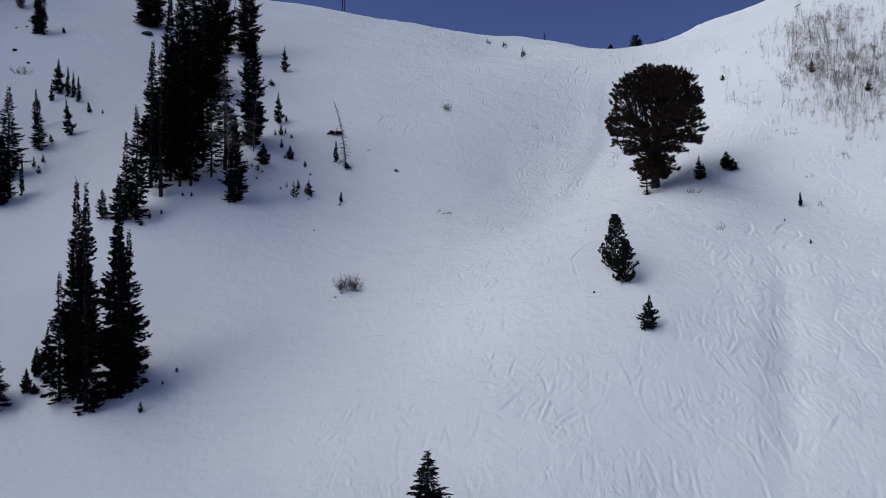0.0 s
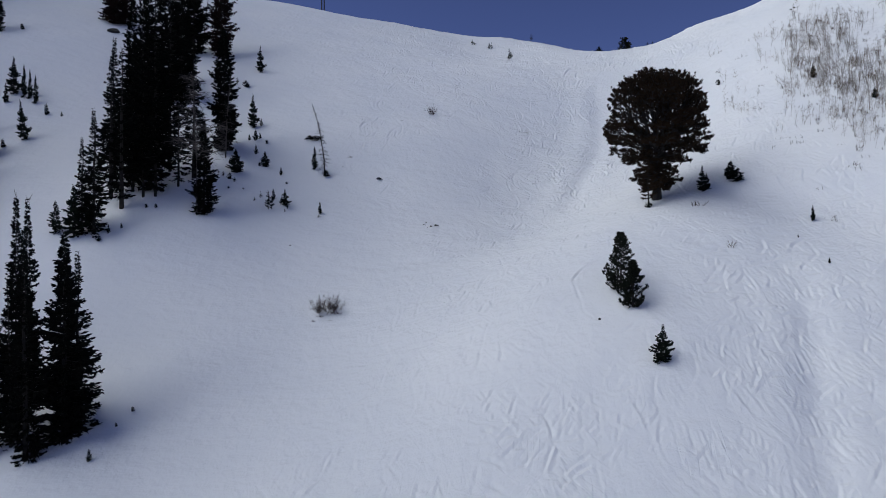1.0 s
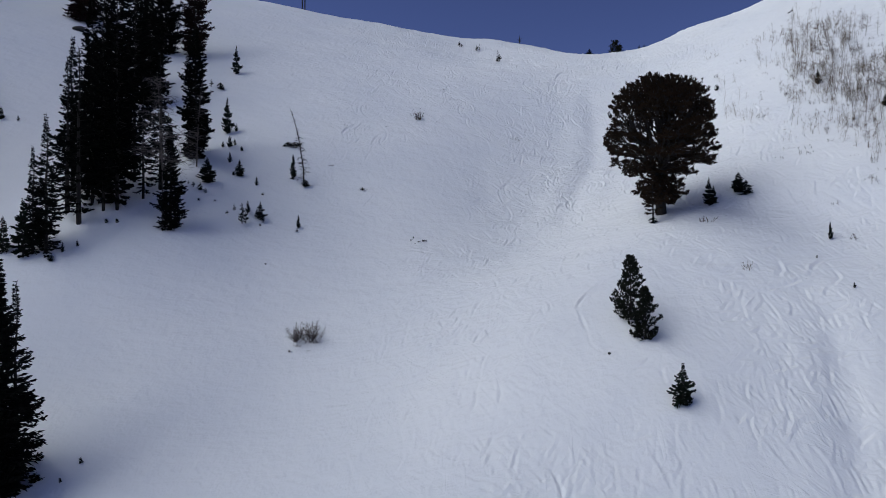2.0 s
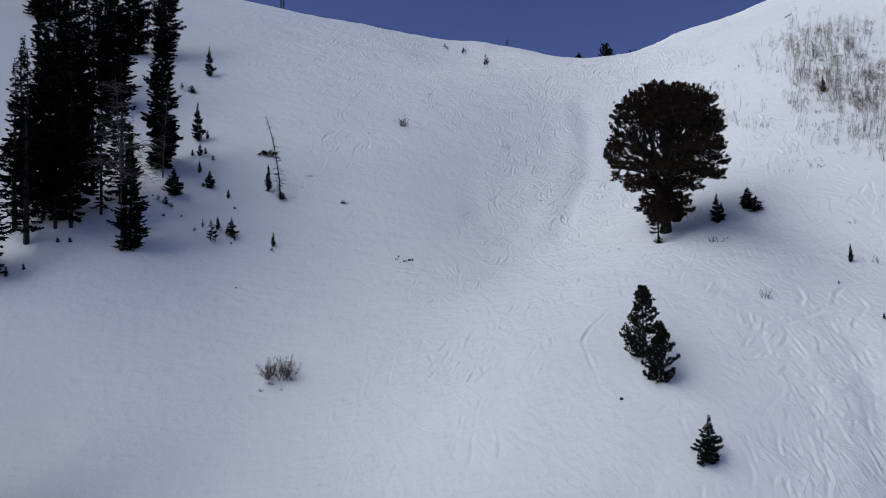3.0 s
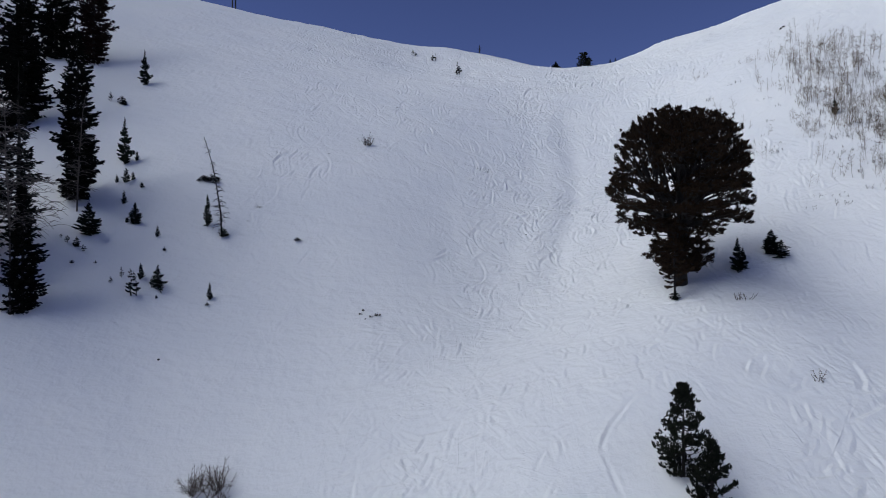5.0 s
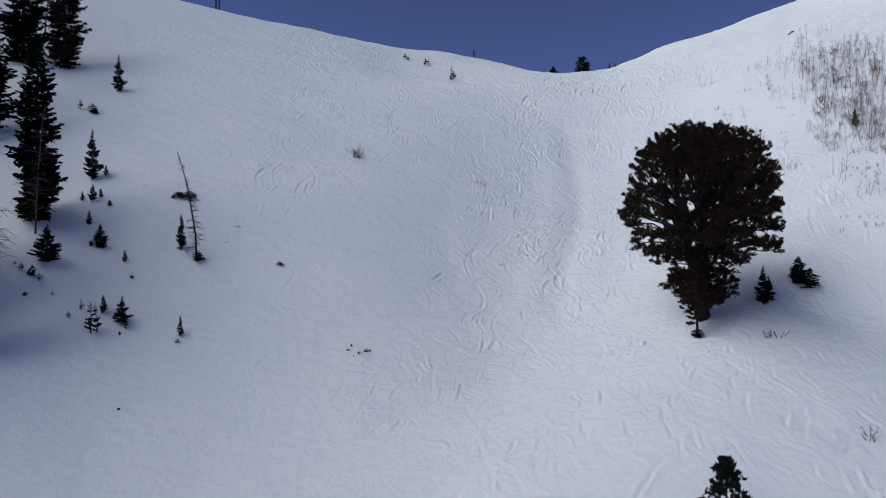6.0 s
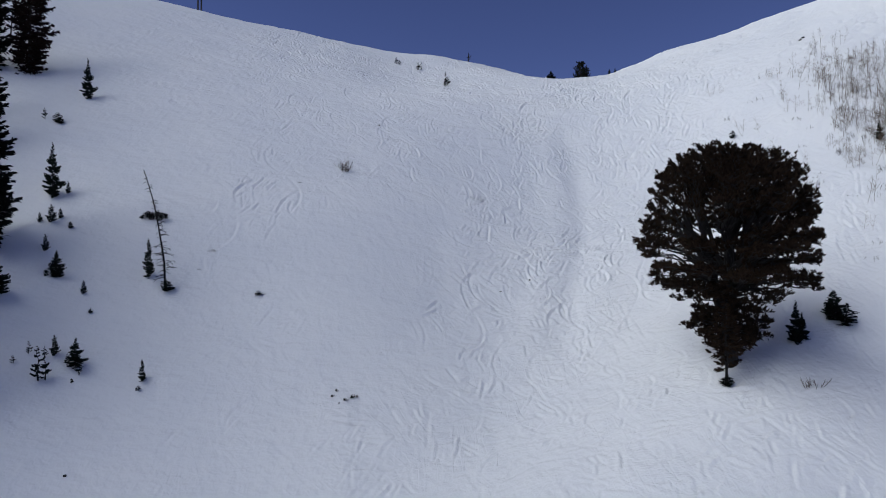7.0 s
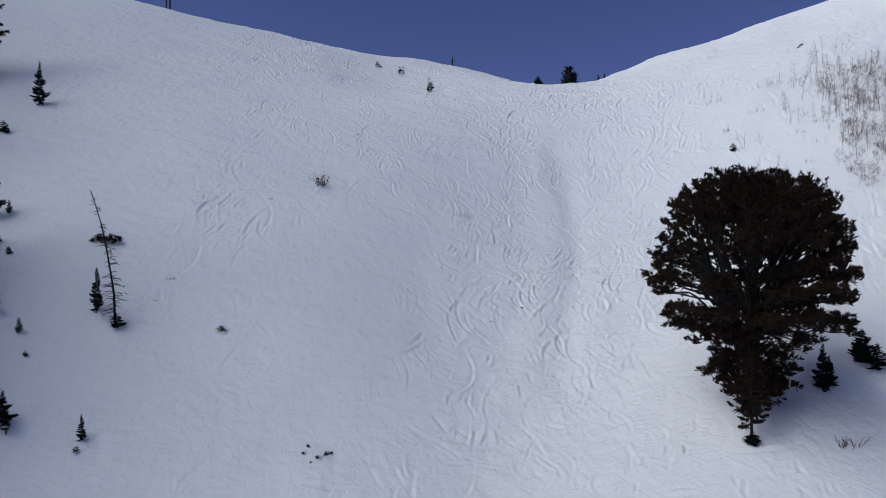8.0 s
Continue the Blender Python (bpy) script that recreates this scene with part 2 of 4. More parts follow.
    # the clearest single tracks: round the young pines, and the bends under the shaded bank
    for line, depth, width in (
            (((15.2, 56.3), (13.2, 56.0), (11.4, 54.6), (10.4, 53.3), (10.4, 50.9), (10.3, 49.3), (10.9, 48.3)), 0.10, 0.12),
            (((32.2, 57.2), (30.1, 56.9), (28.7, 56.1), (27.8, 54.9), (25.6, 53.9), (23.6, 53.1), (21.3, 52.3)), 0.15, 0.18),
            (((26.5, 57.2), (26.1, 55.6), (24.9, 54.4)), 0.12, 0.2),
            (((29.9, 56.3), (29.5, 54.2), (27.5, 52.8), (26.7, 51.7)), 0.13, 0.16),
            (((28.1, 50.9), (25.6, 50.7), (22.3, 50.0), (19.2, 49.2)), 0.07, 0.1)):
        at = np.array(line)
        k = np.concatenate([[0], np.cumsum(np.hypot(*np.diff(at, axis=0).T))])
        s = np.arange(0, k[-1], 0.11)
        xs, ys = np.interp(s, k, at[:, 0]), np.interp(s, k, at[:, 1])
        smooth = np.ones(9) / 9
        xs, ys = (np.convolve(np.pad(v, 4, "edge"), smooth, "valid") for v in (xs, ys))
        press(xs, ys, depth * (0.55 + 0.45 * lattice(1.3 * s, 0 * s + depth * 90, 19)) * np.minimum(1, np.minimum(s, s[-1] - s) / 0.9), width, np.sin(0.9 * s))
    return rim - cut


def build_ground():
    def spread(core):
        far = np.array([0.5, 1.2, 2.5, 4.5, 7, 11, 17, 26, 38, 55, 80, 120, 180, 280, 450, 800, 1500, 3000.0])
        return np.concatenate([core[0] - far[::-1], core, core[-1] + far])
    gx, gy = spread(CORE_X), spread(CORE_Y)
    x, y = np.meshgrid(gx, gy)
    z = relief(x, y)
    amount = skied(x, y)
    near = np.exp(-np.maximum(np.abs(x) - 75, 0) / 30) * np.exp(-np.maximum(np.abs(y - 85) - 62, 0) / 30)
    wind = 0.17 * lattice(x / 7.5, y / 5.2, 1) + 0.08 * lattice(x / 2.6 + 3, y / 1.9, 2)
    chop = 0.09 * lattice(x / 1.3, y / 1.05, 3) + 0.06 * lattice(x / 0.75, y / 0.66, 4) - 0.07 * np.abs(lattice(x / 0.5, y / 0.44, 7))
    chop = chop + 0.2 * np.maximum(lattice(x / 0.36, y / 0.33, 8) - 0.55, 0)
    drift = 0.35 * lattice(x / 17, y / 12, 6)
    z += near * (drift + wind * (0.5 + 0.6 * amount) + chop * (0.2 + 0.5 * amount) * (0.5 + 0.5 * ease((y - 74) / 6)))
    pad = (len(gx) - len(CORE_X)) // 2
    z[pad:-pad, pad:-pad] += grooves()
    rows, cols = z.shape
    me = bpy.data.meshes.new("ground")
    idx = np.arange(rows * cols).reshape(rows, cols)
    quads = np.stack([idx[:-1, :-1], idx[:-1, 1:], idx[1:, 1:], idx[1:, :-1]], -1).reshape(-1, 4)
    me.vertices.add(rows * cols)
    me.vertices.foreach_set("co", np.stack([x, y, z], -1).astype(np.float32).ravel())
    me.loops.add(quads.size)
    me.loops.foreach_set("vertex_index", quads.astype(np.int32).ravel())
    me.polygons.add(len(quads))
    me.polygons.foreach_set("loop_start", np.arange(0, quads.size, 4, dtype=np.int32))
    me.polygons.foreach_set("use_smooth", np.ones(len(quads), bool))
    me.update(calc_edges=True)
    me.attributes.new("tracked", "FLOAT", "POINT").data.foreach_set("value", amount.astype(np.float32).ravel())
    me.materials.append(SNOW)
    tagged(new("ground", me), "steep snow-covered mountain slope cut up by ski tracks", "snow slope", kind="structure")
    return gx, gy, z


GX, GY, GZ = build_ground()


def level(x, y):
    """Height of the finished snow at a place."""
    i, j = np.clip(np.searchsorted(GX, x) - 1, 0, len(GX) - 2), np.clip(np.searchsorted(GY, y) - 1, 0, len(GY) - 2)
    fx, fy = (x - GX[i]) / (GX[i + 1] - GX[i]), (y - GY[j]) / (GY[j + 1] - GY[j])
    return float((GZ[j, i] * (1 - fx) + GZ[j, i + 1] * fx) * (1 - fy) + (GZ[j + 1, i] * (1 - fx) + GZ[j + 1, i + 1] * fx) * fy)


# ---- growing things ----
class Shape:
    """Gathers tubes and needle sprays into one mesh."""

    def __init__(self):
        self.v, self.f, self.count = [], [], 0

    def add(self, verts, faces):
        self.v.append(np.asarray(verts, np.float32))
        self.f.extend(tuple(int(i) + self.count for i in face) for face in faces)
        self.count += len(verts)

    def tube(self, points, radii, sides=5):
        pts = np.asarray(points, float)
        ways = np.gradient(pts, axis=0)
        ways /= np.linalg.norm(ways, axis=1)[:, None] + 1e-9
        ref = np.where(np.abs(ways[:, 2:3]) > 0.9, (1.0, 0, 0), (0, 0, 1.0))
        a = np.cross(ways, ref)
        a /= np.linalg.norm(a, axis=1)[:, None] + 1e-9
        b = np.cross(ways, a)
        ang = np.arange(sides) * 2 * math.pi / sides
        ring = pts[:, None] + np.asarray(radii)[:, None, None] * (np.cos(ang)[None, :, None] * a[:, None] + np.sin(ang)[None, :, None] * b[:, None])
        n = len(pts)
        faces = [(k * sides + i, k * sides + (i + 1) % sides, (k + 1) * sides + (i + 1) % sides, (k + 1) * sides + i) for k in range(n - 1) for i in range(sides)]
        faces += [tuple(range(sides))[::-1], tuple((n - 1) * sides + i for i in range(sides))]
        self.add(ring.reshape(-1, 3), faces)

    def sprays(self, base, way, length, width):
        """Three-sided spindles: one needle-clad twig each."""
        base, way = np.asarray(base, float), np.asarray(way, float)
        way = way / (np.linalg.norm(way, axis=1)[:, None] + 1e-9)
        ref = np.where(np.abs(way[:, 2:3]) > 0.9, (1.0, 0, 0), (0, 0, 1.0))
        a = np.cross(way, ref)
        a /= np.linalg.norm(a, axis=1)[:, None] + 1e-9
        b = np.cross(way, a)
        L, W = np.asarray(length)[:, None], np.asarray(width)[:, None]
        mid = base + way * L * 0.45
        vs = np.stack([base, mid + a * W, mid + (-0.5 * a + 0.87 * b) * W, mid + (-0.5 * a - 0.87 * b) * W, base + way * L], 1)
        n, start = len(base), self.count
        tri = np.array([(0, 2, 1), (0, 3, 2), (0, 1, 3), (4, 1, 2), (4, 2, 3), (4, 3, 1)])
        self.v.append(vs.reshape(-1, 3).astype(np.float32))
        self.f.extend(map(tuple, ((np.arange(n) * 5 + start)[:, None, None] + tri).reshape(-1, 3).tolist()))
        self.count += 5 * n

    def mesh(self, name, mat):
        me = bpy.data.meshes.new(name)
        me.from_pydata(np.concatenate(self.v).tolist(), [], self.f)
        me.materials.append(mat)
        return me


def part(name, shape, mat, parent, label=""):
    ob = new(name, shape.mesh(name, mat))
    ob.parent = parent
    return tagged(ob, label)


def curve(a, b, sag, n=6, wobble=0.0, rng=None):
    t = np.linspace(0, 1, n)[:, None]
    p = np.asarray(a, float) * (1 - t) + np.asarray(b, float) * t
    p[:, 2:3] += sag * 4 * t * (1 - t)
    if rng is not None and wobble:
        p[1:-1] += rng.normal(0, wobble, (n - 2, 3))
    return p


def conifer(name, seed, height, width, mat, spacing=0.3, boughs=6, density=1.0, bare=0.02, droop=0.35, thick=0.10, power=0.8, trunk_r=0.0, leader=2.0):
    """Spire-shaped conifer: a tapered trunk and whorls of drooping boughs clad in sprays."""
    rng = np.random.default_rng(seed)
    thing = new(name)
    r0 = trunk_r or height * 0.014 + 0.02
    wood = Shape()
    wood.tube([(rng.normal(0, 0.01) * k, rng.normal(0, 0.01) * k, height * k / 8) for k in range(-0, 9)], [r0 * (1 - 0.93 * k / 8) for k in range(9)], 7)
    needles = Shape()
    lumps = rng.uniform(0, 6.28, 4)
    h = height * bare
    while h < height * 0.985:
        rel = h / height
        reach = width / 2 * min(1.0, 1.18 * ((1 - rel) / 0.78) ** (power + 0.25)) * min(1, 0.68 + 1.4 * max(rel - bare, 0))
        reach *= 0.5 if rel > leader else 1.0
        n = max(3, int(round(boughs * (0.65 + 0.5 * rng.random()))))
        turn0 = rng.random() * 6.28
        for k in range(n):
            ang = turn0 + 6.283 * k / n + rng.normal(0, 0.25)
            swell = 0.86 + 0.22 * math.sin(2 * ang + lumps[0] + 3 * rel) + 0.16 * math.sin(rel * 23 + lumps[1] + ang)
            if rng.random() > density:
                continue
            out = max(0.02 * width, reach * swell * rng.uniform(0.5, 1.25))
            tilt = droop * (1 - 1.5 * rel) - 0.35 * rel
            root = np.array((0, 0, h + rng.normal(0, spacing * 0.6)))
            tip = root + np.array((math.cos(ang) * out, math.sin(ang) * out, -tilt * out))
            line = curve(root, tip, -0.10 * out, 5)
            wood.tube(line[[0, 2, 3]], [max(0.004, 0.003 * width + 0.012 * out) * (1 - 0.3 * i) for i in range(3)], 3)
            m = int(8 + 30 * out / width ** 0.6)
            t = rng.uniform(0.12, 1.0, m) ** 0.8
            t[0] = 1.0
            at = np.stack([np.interp(t, np.linspace(0, 1, 5), line[:, c]) for c in range(3)], 1)
            side = np.where(rng.random(m) < 0.5, 1, -1) * rng.uniform(0.4, 1.15, m)
            side[0] = 0
            way = np.stack([np.cos(ang + side), np.sin(ang + side), rng.normal(-0.1 - 0.2 * (1 - rel), 0.28, m)], 1)
            long = (0.05 * width + 0.34 * out * (1.15 - t)) * rng.uniform(0.75, 1.35, m)
            needles.sprays(at, way, long, thick * rng.uniform(0.7, 1.25, m) * (0.35 + 0.65 * min(1, out / (0.28 * width))))
        h += spacing * rng.uniform(0.75, 1.25) * (1.0 if rel < 0.8 else 0.75)
    top = np.array([(0, 0, height * (0.9 + 0.02 * i)) for i in range(5)])
    needles.sprays(top, rng.normal(0, 0.25, (5, 3)) + (0, 0, 1), np.full(5, 0.05 * height), np.full(5, thick * 0.35))
    part("trunk", wood, BARK, thing)
    part("crown", needles, mat, thing)
    return thing


def tufts(shape, rng, at, way, size, each, thick, spread=0.45):
    """Brush-like needle tufts at the ends of pine twigs."""
    n = len(at)
    a = np.repeat(at, each, 0) + rng.normal(0, size * 0.13, (n * each, 3))
    w = np.repeat(way, each, 0) + rng.normal(0, spread, (n * each, 3))
    shape.sprays(a, w, size * rng.uniform(0.6, 1.25, n * each), thick * rng.uniform(0.7, 1.3, n * each))


def young_pine(name, seed, height, width, mat, taper=0.75):
    """Young pine: upswept boughs that end in brushy tufts."""
    rng = np.random.default_rng(seed)
    thing = new(name)
    wood, needles = Shape(), Shape()
    wood.tube([(0, 0, height * k / 6) for k in range(7)], [0.085 * (1 - 0.14 * k) for k in range(7)], 6)
    at, way = [], []
    for h in np.linspace(0.06, 0.97, int(height * 6)):
        wide = width / 2 * min(1.0, 0.78 + 0.8 * h) * (1 - max(0, h - 0.34) / 0.72) ** taper
        for k in range(5):
            ang, out = rng.random() * 6.28, wide * rng.uniform(0.5, 1.15)
            root = np.array((0, 0, max(0.05, height * h - 0.25 * out)))
            tip = root + np.array((math.cos(ang) * out, math.sin(ang) * out, out * rng.uniform(0.12, 0.55)))
            line = curve(root, tip, -0.12 * out, 5)
            wood.tube(line, [0.02 * (1 - 0.2 * i) + 0.003 for i in range(5)], 3)
            for t in (0.45, 0.62, 0.78, 0.9, 1.0):
                p = root * (1 - t) + tip * t + (0, 0, -0.12 * out * 4 * t * (1 - t))
                at.append(p + rng.normal(0, 0.05, 3))
                way.append((math.cos(ang) * 0.55, math.sin(ang) * 0.55, 0.75))
    tufts(needles, rng, np.array(at), np.array(way), 0.2, 8, 0.034)
    part("trunk", wood, BARK, thing)
    part("crown", needles, mat, thing)
    return thing


def old_pine(name, seed):
    """Old broad pine: many leaders that fan out of a short trunk, and limbs that end in brushy pads of needles."""
    rng = np.random.default_rng(seed)
    thing = new(name)
    bole = np.array([(0, 0, -0.3), (0.03, 0, 0.6), (0.0, 0.05, 2.0), (0.1, 0.0, 3.4), (0.15, 0.05, 4.8), (0.1, 0.1, 6.6), (0.2, 0.1, 8.8), (0.15, 0, 11.0)])
    trunk = Shape()
    trunk.tube(bole, [0.52, 0.44, 0.40, 0.38, 0.32, 0.24, 0.15, 0.05], 10)
    part("trunk", trunk, BARK, thing)
    stems = [bole]
    for k in range(10):
        ang, fork = 6.283 * k / 10 + rng.normal(0, 0.2), rng.uniform(2.2, 4.6)
        far, top = rng.uniform(1.5, 3.2), rng.uniform(8.8, 10.6)
        foot = np.array([np.interp(fork, bole[:, 2], bole[:, c]) for c in range(3)])
        t = np.linspace(0, 1, 8)[:, None]
        line = foot + np.concatenate([math.cos(ang) * far * t ** 0.8, math.sin(ang) * far * t ** 0.8, (top - fork) * t], 1)
        line[1:-1] += rng.normal(0, 0.07, (6, 3))
        leader = Shape()
        leader.tube(line, [0.18, 0.16, 0.145, 0.125, 0.10, 0.08, 0.06, 0.035], 7)
        part("leader", leader, BARK, thing)
        stems.append(line)
    hs = (0.9, 1.4, 2.0, 2.5, 2.9, 3.3, 3.7, 4.3, 5.0, 5.7, 6.6, 7.6, 8.6, 9.6, 10.4, 11.0, 11.5, 11.9)
    rs = (1.0, 2.0, 2.5, 2.4, 2.0, 1.8, 2.9, 3.9, 4.5, 4.7, 4.4, 4.45, 4.4, 4.2, 3.7, 3.1, 2.4, 1.2)

    def bough(h, ang, out, pads, tall):
        """One limb out to a place, its last part clad in a pad of upswept needle brushes."""
        rise = np.interp(h, (1, 3, 4.2, 6, 8, 9, 11.8), (-0.05, -0.02, 0.06, 0.2, 0.4, 0.55, 1.1)) * out
        start = min(max(1.0, h - rise - rng.uniform(0, 0.3)), 9.4)
        near = [(np.hypot(st[-1, 0] - 0.6 * out * math.cos(ang), st[-1, 1] - 0.6 * out * math.sin(ang)), k) for k, st in enumerate(stems) if st[0, 2] < start < st[-1, 2]]
        stem = stems[min(near)[1]] if h > 4.4 and near else bole
        root = np.array([np.interp(start, stem[:, 2], stem[:, c]) for c in range(3)])
        tip = np.array((math.cos(ang) * out, math.sin(ang) * out, h))
        line = curve(root, tip, np.interp(h, (2, 6, 9, 12), (0.06, 0.04, 0.04, 0.06)) * out, 8, 0.05 * out ** 0.5, rng)
        limb, brush = Shape(), Shape()
        limb.tube(line, [(0.028 + 0.012 * out) * (1 - 0.11 * k) for k in range(8)], 5)
        run = np.linalg.norm(tip - root)
        for s in range(pads):
            t = 1.0 if s == 0 else 1 - min(0.85, 1.5 / run) * rng.random() ** 1.2
            p = np.array([np.interp(t, np.linspace(0, 1, 8), line[:, c]) for c in range(3)])
            a2 = ang + (0 if s == 0 else rng.choice((-1, 1)) * rng.uniform(0.4, 1.75))
            long = 0.25 if s == 0 else (0.3 + 0.75 * rng.random()) * (0.7 + 0.6 * (1 - t))
            q = p + long * np.array((math.cos(a2), math.sin(a2), rng.uniform(-0.25, 0.6) + tall))
            limb.tube([p, (p + q) / 2 - (0, 0, 0.04), q], [0.022, 0.015, 0.009], 3)
            k = 4
            tt = np.append(rng.uniform(0.35, 1.0, k - 1), 1.0)[:, None]
            at = p * (1 - tt) + q * tt + rng.normal(0, 0.05, (k, 3))
            way = np.stack([np.full(k, math.cos(a2) * 0.6), np.full(k, math.sin(a2) * 0.6), np.full(k, 0.7 + tall)], 1)
            tufts(brush, rng, at, way, 0.23, 7, 0.03, 0.5)
        part("needles", brush, PINE, part("limb", limb, BARK, thing))

    # tiers of spreading limbs
    for i in range(165):
        h = 3.6 + 4.6 * ((i + 0.5) / 165) ** 0.9
        ang = 2.39996 * i + rng.normal(0, 0.25)
        tier = 0.5 * math.sin(2 * ang + 1.0) + 0.3 * math.sin(3 * ang)
        h = max(3.5, round((h - tier) / 1.25) * 1.25 + tier + rng.normal(0, 0.2))
        gap = lattice(np.array([ang % 6.283 * 1.6 + 9]), np.array([h * 0.9]), 23)[0]
        if gap > (0.38 if h > 5.5 else 0.44):
            continue
        out = np.interp(h, hs, rs) * rng.uniform(0.92, 1.0) * (0.4 + 0.35 * rng.random() if i % 4 == 0 else 1.0) * (1.0 - 0.18 * gap)
        bough(h, ang, out, int(7 + 1.1 * out), 0.0)
    # the dome: upright brushes on its whole outer face
    for i in range(270):
        u = (i + 0.5) / 270
        h = 8.2 + 3.8 * u ** 0.85
        ang = 2.39996 * i + rng.normal(0, 0.2)
        gap = lattice(np.array([ang % 6.283 * 2.0 + 3]), np.array([h * 1.1]), 29)[0]
        if gap > 0.42 and h < 10.2:
            continue
        out = np.interp(h, hs, rs) * rng.uniform(0.93, 1.0) * (rng.uniform(0.35, 0.8) if i % 3 == 0 else 1.0)
        bough(h - (0.0 if i % 3 else 0.35 * rng.random()), ang, out, 7, 0.35)
    # the low skirt
    for i in range(30):
        h = 0.9 + 2.3 * ((i + 0.5) / 30)
        ang = 2.39996 * i + rng.normal(0, 0.3)
        bough(h, ang, np.interp(h, hs, rs) * rng.uniform(0.6, 1.0), 12, 0.0)
    return thing


def snag(name, seed, height, lean, twigs, long, mat=None, thick=0.008, clear=0.12):
    """Standing dead tree: bare curved trunk with short broken twigs."""
    rng = np.random.default_rng(seed)
    thing = new(name)
    stem = Shape()
    k = np.linspace(0, 1, 9)
    pts = np.stack([lean * k ** 1.9 + rng.normal(0, 0.02, 9), rng.normal(0, 0.03, 9), -0.2 + (height + 0.2) * k], 1)
    stem.tube(pts, thick * height * (1 - 0.85 * k) + 0.012, 6)
    for i in range(twigs):
        t = rng.uniform(clear, 0.97)
        p = np.array([np.interp(t, k, pts[:, c]) for c in range(3)])
        ang, out = rng.random() * 6.28, long * (1.05 - t * 0.8) * rng.uniform(0.4, 1.2)
        q = p + np.array((math.cos(ang) * out, math.sin(ang) * out, out * rng.uniform(-0.5, 0.35)))
        line = curve(p, q, 0.16 * out, 6, 0.035 * out, rng)
        sticks = Shape()
        sticks.tube(line, [0.022 + 0.009 * out, 0.020 + 0.006 * out, 0.020, 0.017, 0.013, 0.008], 4)
        for _ in range(int(1 + out * 3.2)):
            t2 = rng.uniform(0.25, 0.95)
            a = np.array([np.interp(t2, np.linspace(0, 1, 6), line[:, c]) for c in range(3)])
            a3 = ang + rng.choice((-1, 1)) * rng.uniform(0.4, 1.1)
            b = a + 0.38 * out * rng.uniform(0.4, 1.1) * np.array((math.cos(a3), math.sin(a3), rng.uniform(-0.6, 0.4)))
            sticks.tube(curve(a, b, 0.05 * out, 3), [0.016, 0.012, 0.007], 3)
        part("branch", sticks, mat or DEAD, thing)
    part("trunk", stem, mat or DEAD, thing)
    return thing


def bare_sapling(name, seed, height, mat, stems=2, twig=9, fat=0.022, spread=0.35):
    """Leafless young broadleaf: a few upright stems with fine twigs."""
    rng = np.random.default_rng(seed)
    thing = new(name)
    fine = Shape()
    for s in range(stems):
        stem = Shape()
        tall = height * rng.uniform(0.5, 1.0)
        a = rng.random() * 6.28
        foot = np.array((rng.normal(0, spread), rng.normal(0, spread), -0.25))
        side = np.array((math.cos(a), math.sin(a), 0)) * tall * rng.uniform(0.03, 0.3)
        line = curve(foot, foot + side + (0, 0, tall), 0, 6, 0.03, rng)
        line -= np.outer(np.linspace(0, 1, 6) * np.linspace(1, 0, 6), side * rng.uniform(-1.6, 0.6))
        stem.tube(line, [fat * (1 - 0.15 * i) for i in range(6)], 4)
        part("stem", stem, mat, thing)
        for _ in range(twig):
            t = rng.uniform(0.22, 0.97)
            p = np.array([np.interp(t, np.linspace(0, 1, 6), line[:, c]) for c in range(3)])
            ang, out = rng.random() * 6.28, tall * rng.uniform(0.10, 0.32) * (1.2 - t)
            q = p + np.array((math.cos(ang) * out, math.sin(ang) * out, out * rng.uniform(0.3, 1.0)))
            fine.tube(curve(p, q, -0.06 * out, 3), [fat * 0.55, fat * 0.45, fat * 0.3], 3)
            for _k in range(2):
                t2 = rng.uniform(0.35, 0.9)
                r = p * (1 - t2) + q * t2
                fine.tube([r, r + np.array((rng.normal(0, 0.45), rng.normal(0, 0.45), rng.uniform(0.2, 0.7))) * out], [fat * 0.35, fat * 0.2], 3)
    tagged(part("crown", fine, mat, thing), kind="stuff")
    return thing


def dwarf_fir(name, seed, width, height):
    """Wind-pressed fir: creeping boughs in a row with short upright shoots."""
    rng = np.random.default_rng(seed)
    thing = new(name)
    wood, needles = Shape(), Shape()
    for k in range(26):
        x = width * (k / 25 - 0.5) + rng.normal(0, 0.05)
        tall = height * rng.uniform(0.45, 1.0) * (1 - 0.5 * abs(2 * x / width) ** 3)
        y = rng.normal(0, 0.16)
        wood.tube(curve((0.4 * x, 0, -0.05), (x, y, tall), -0.1, 4), [0.03, 0.024, 0.016, 0.008], 4)
        n = 30
        at = np.stack([rng.normal(x, 0.06, n), rng.normal(y, 0.06, n), rng.uniform(0.3, 1.0, n) * tall], 1)
        needles.sprays(at, rng.normal(0, 0.8, (n, 3)) + (0, 0, 0.3), rng.uniform(0.08, 0.2, n), rng.uniform(0.02, 0.035, n))
    part("trunk", wood, BARK, thing)
    part("crown", needles, SPRUCE, thing)
    return thing


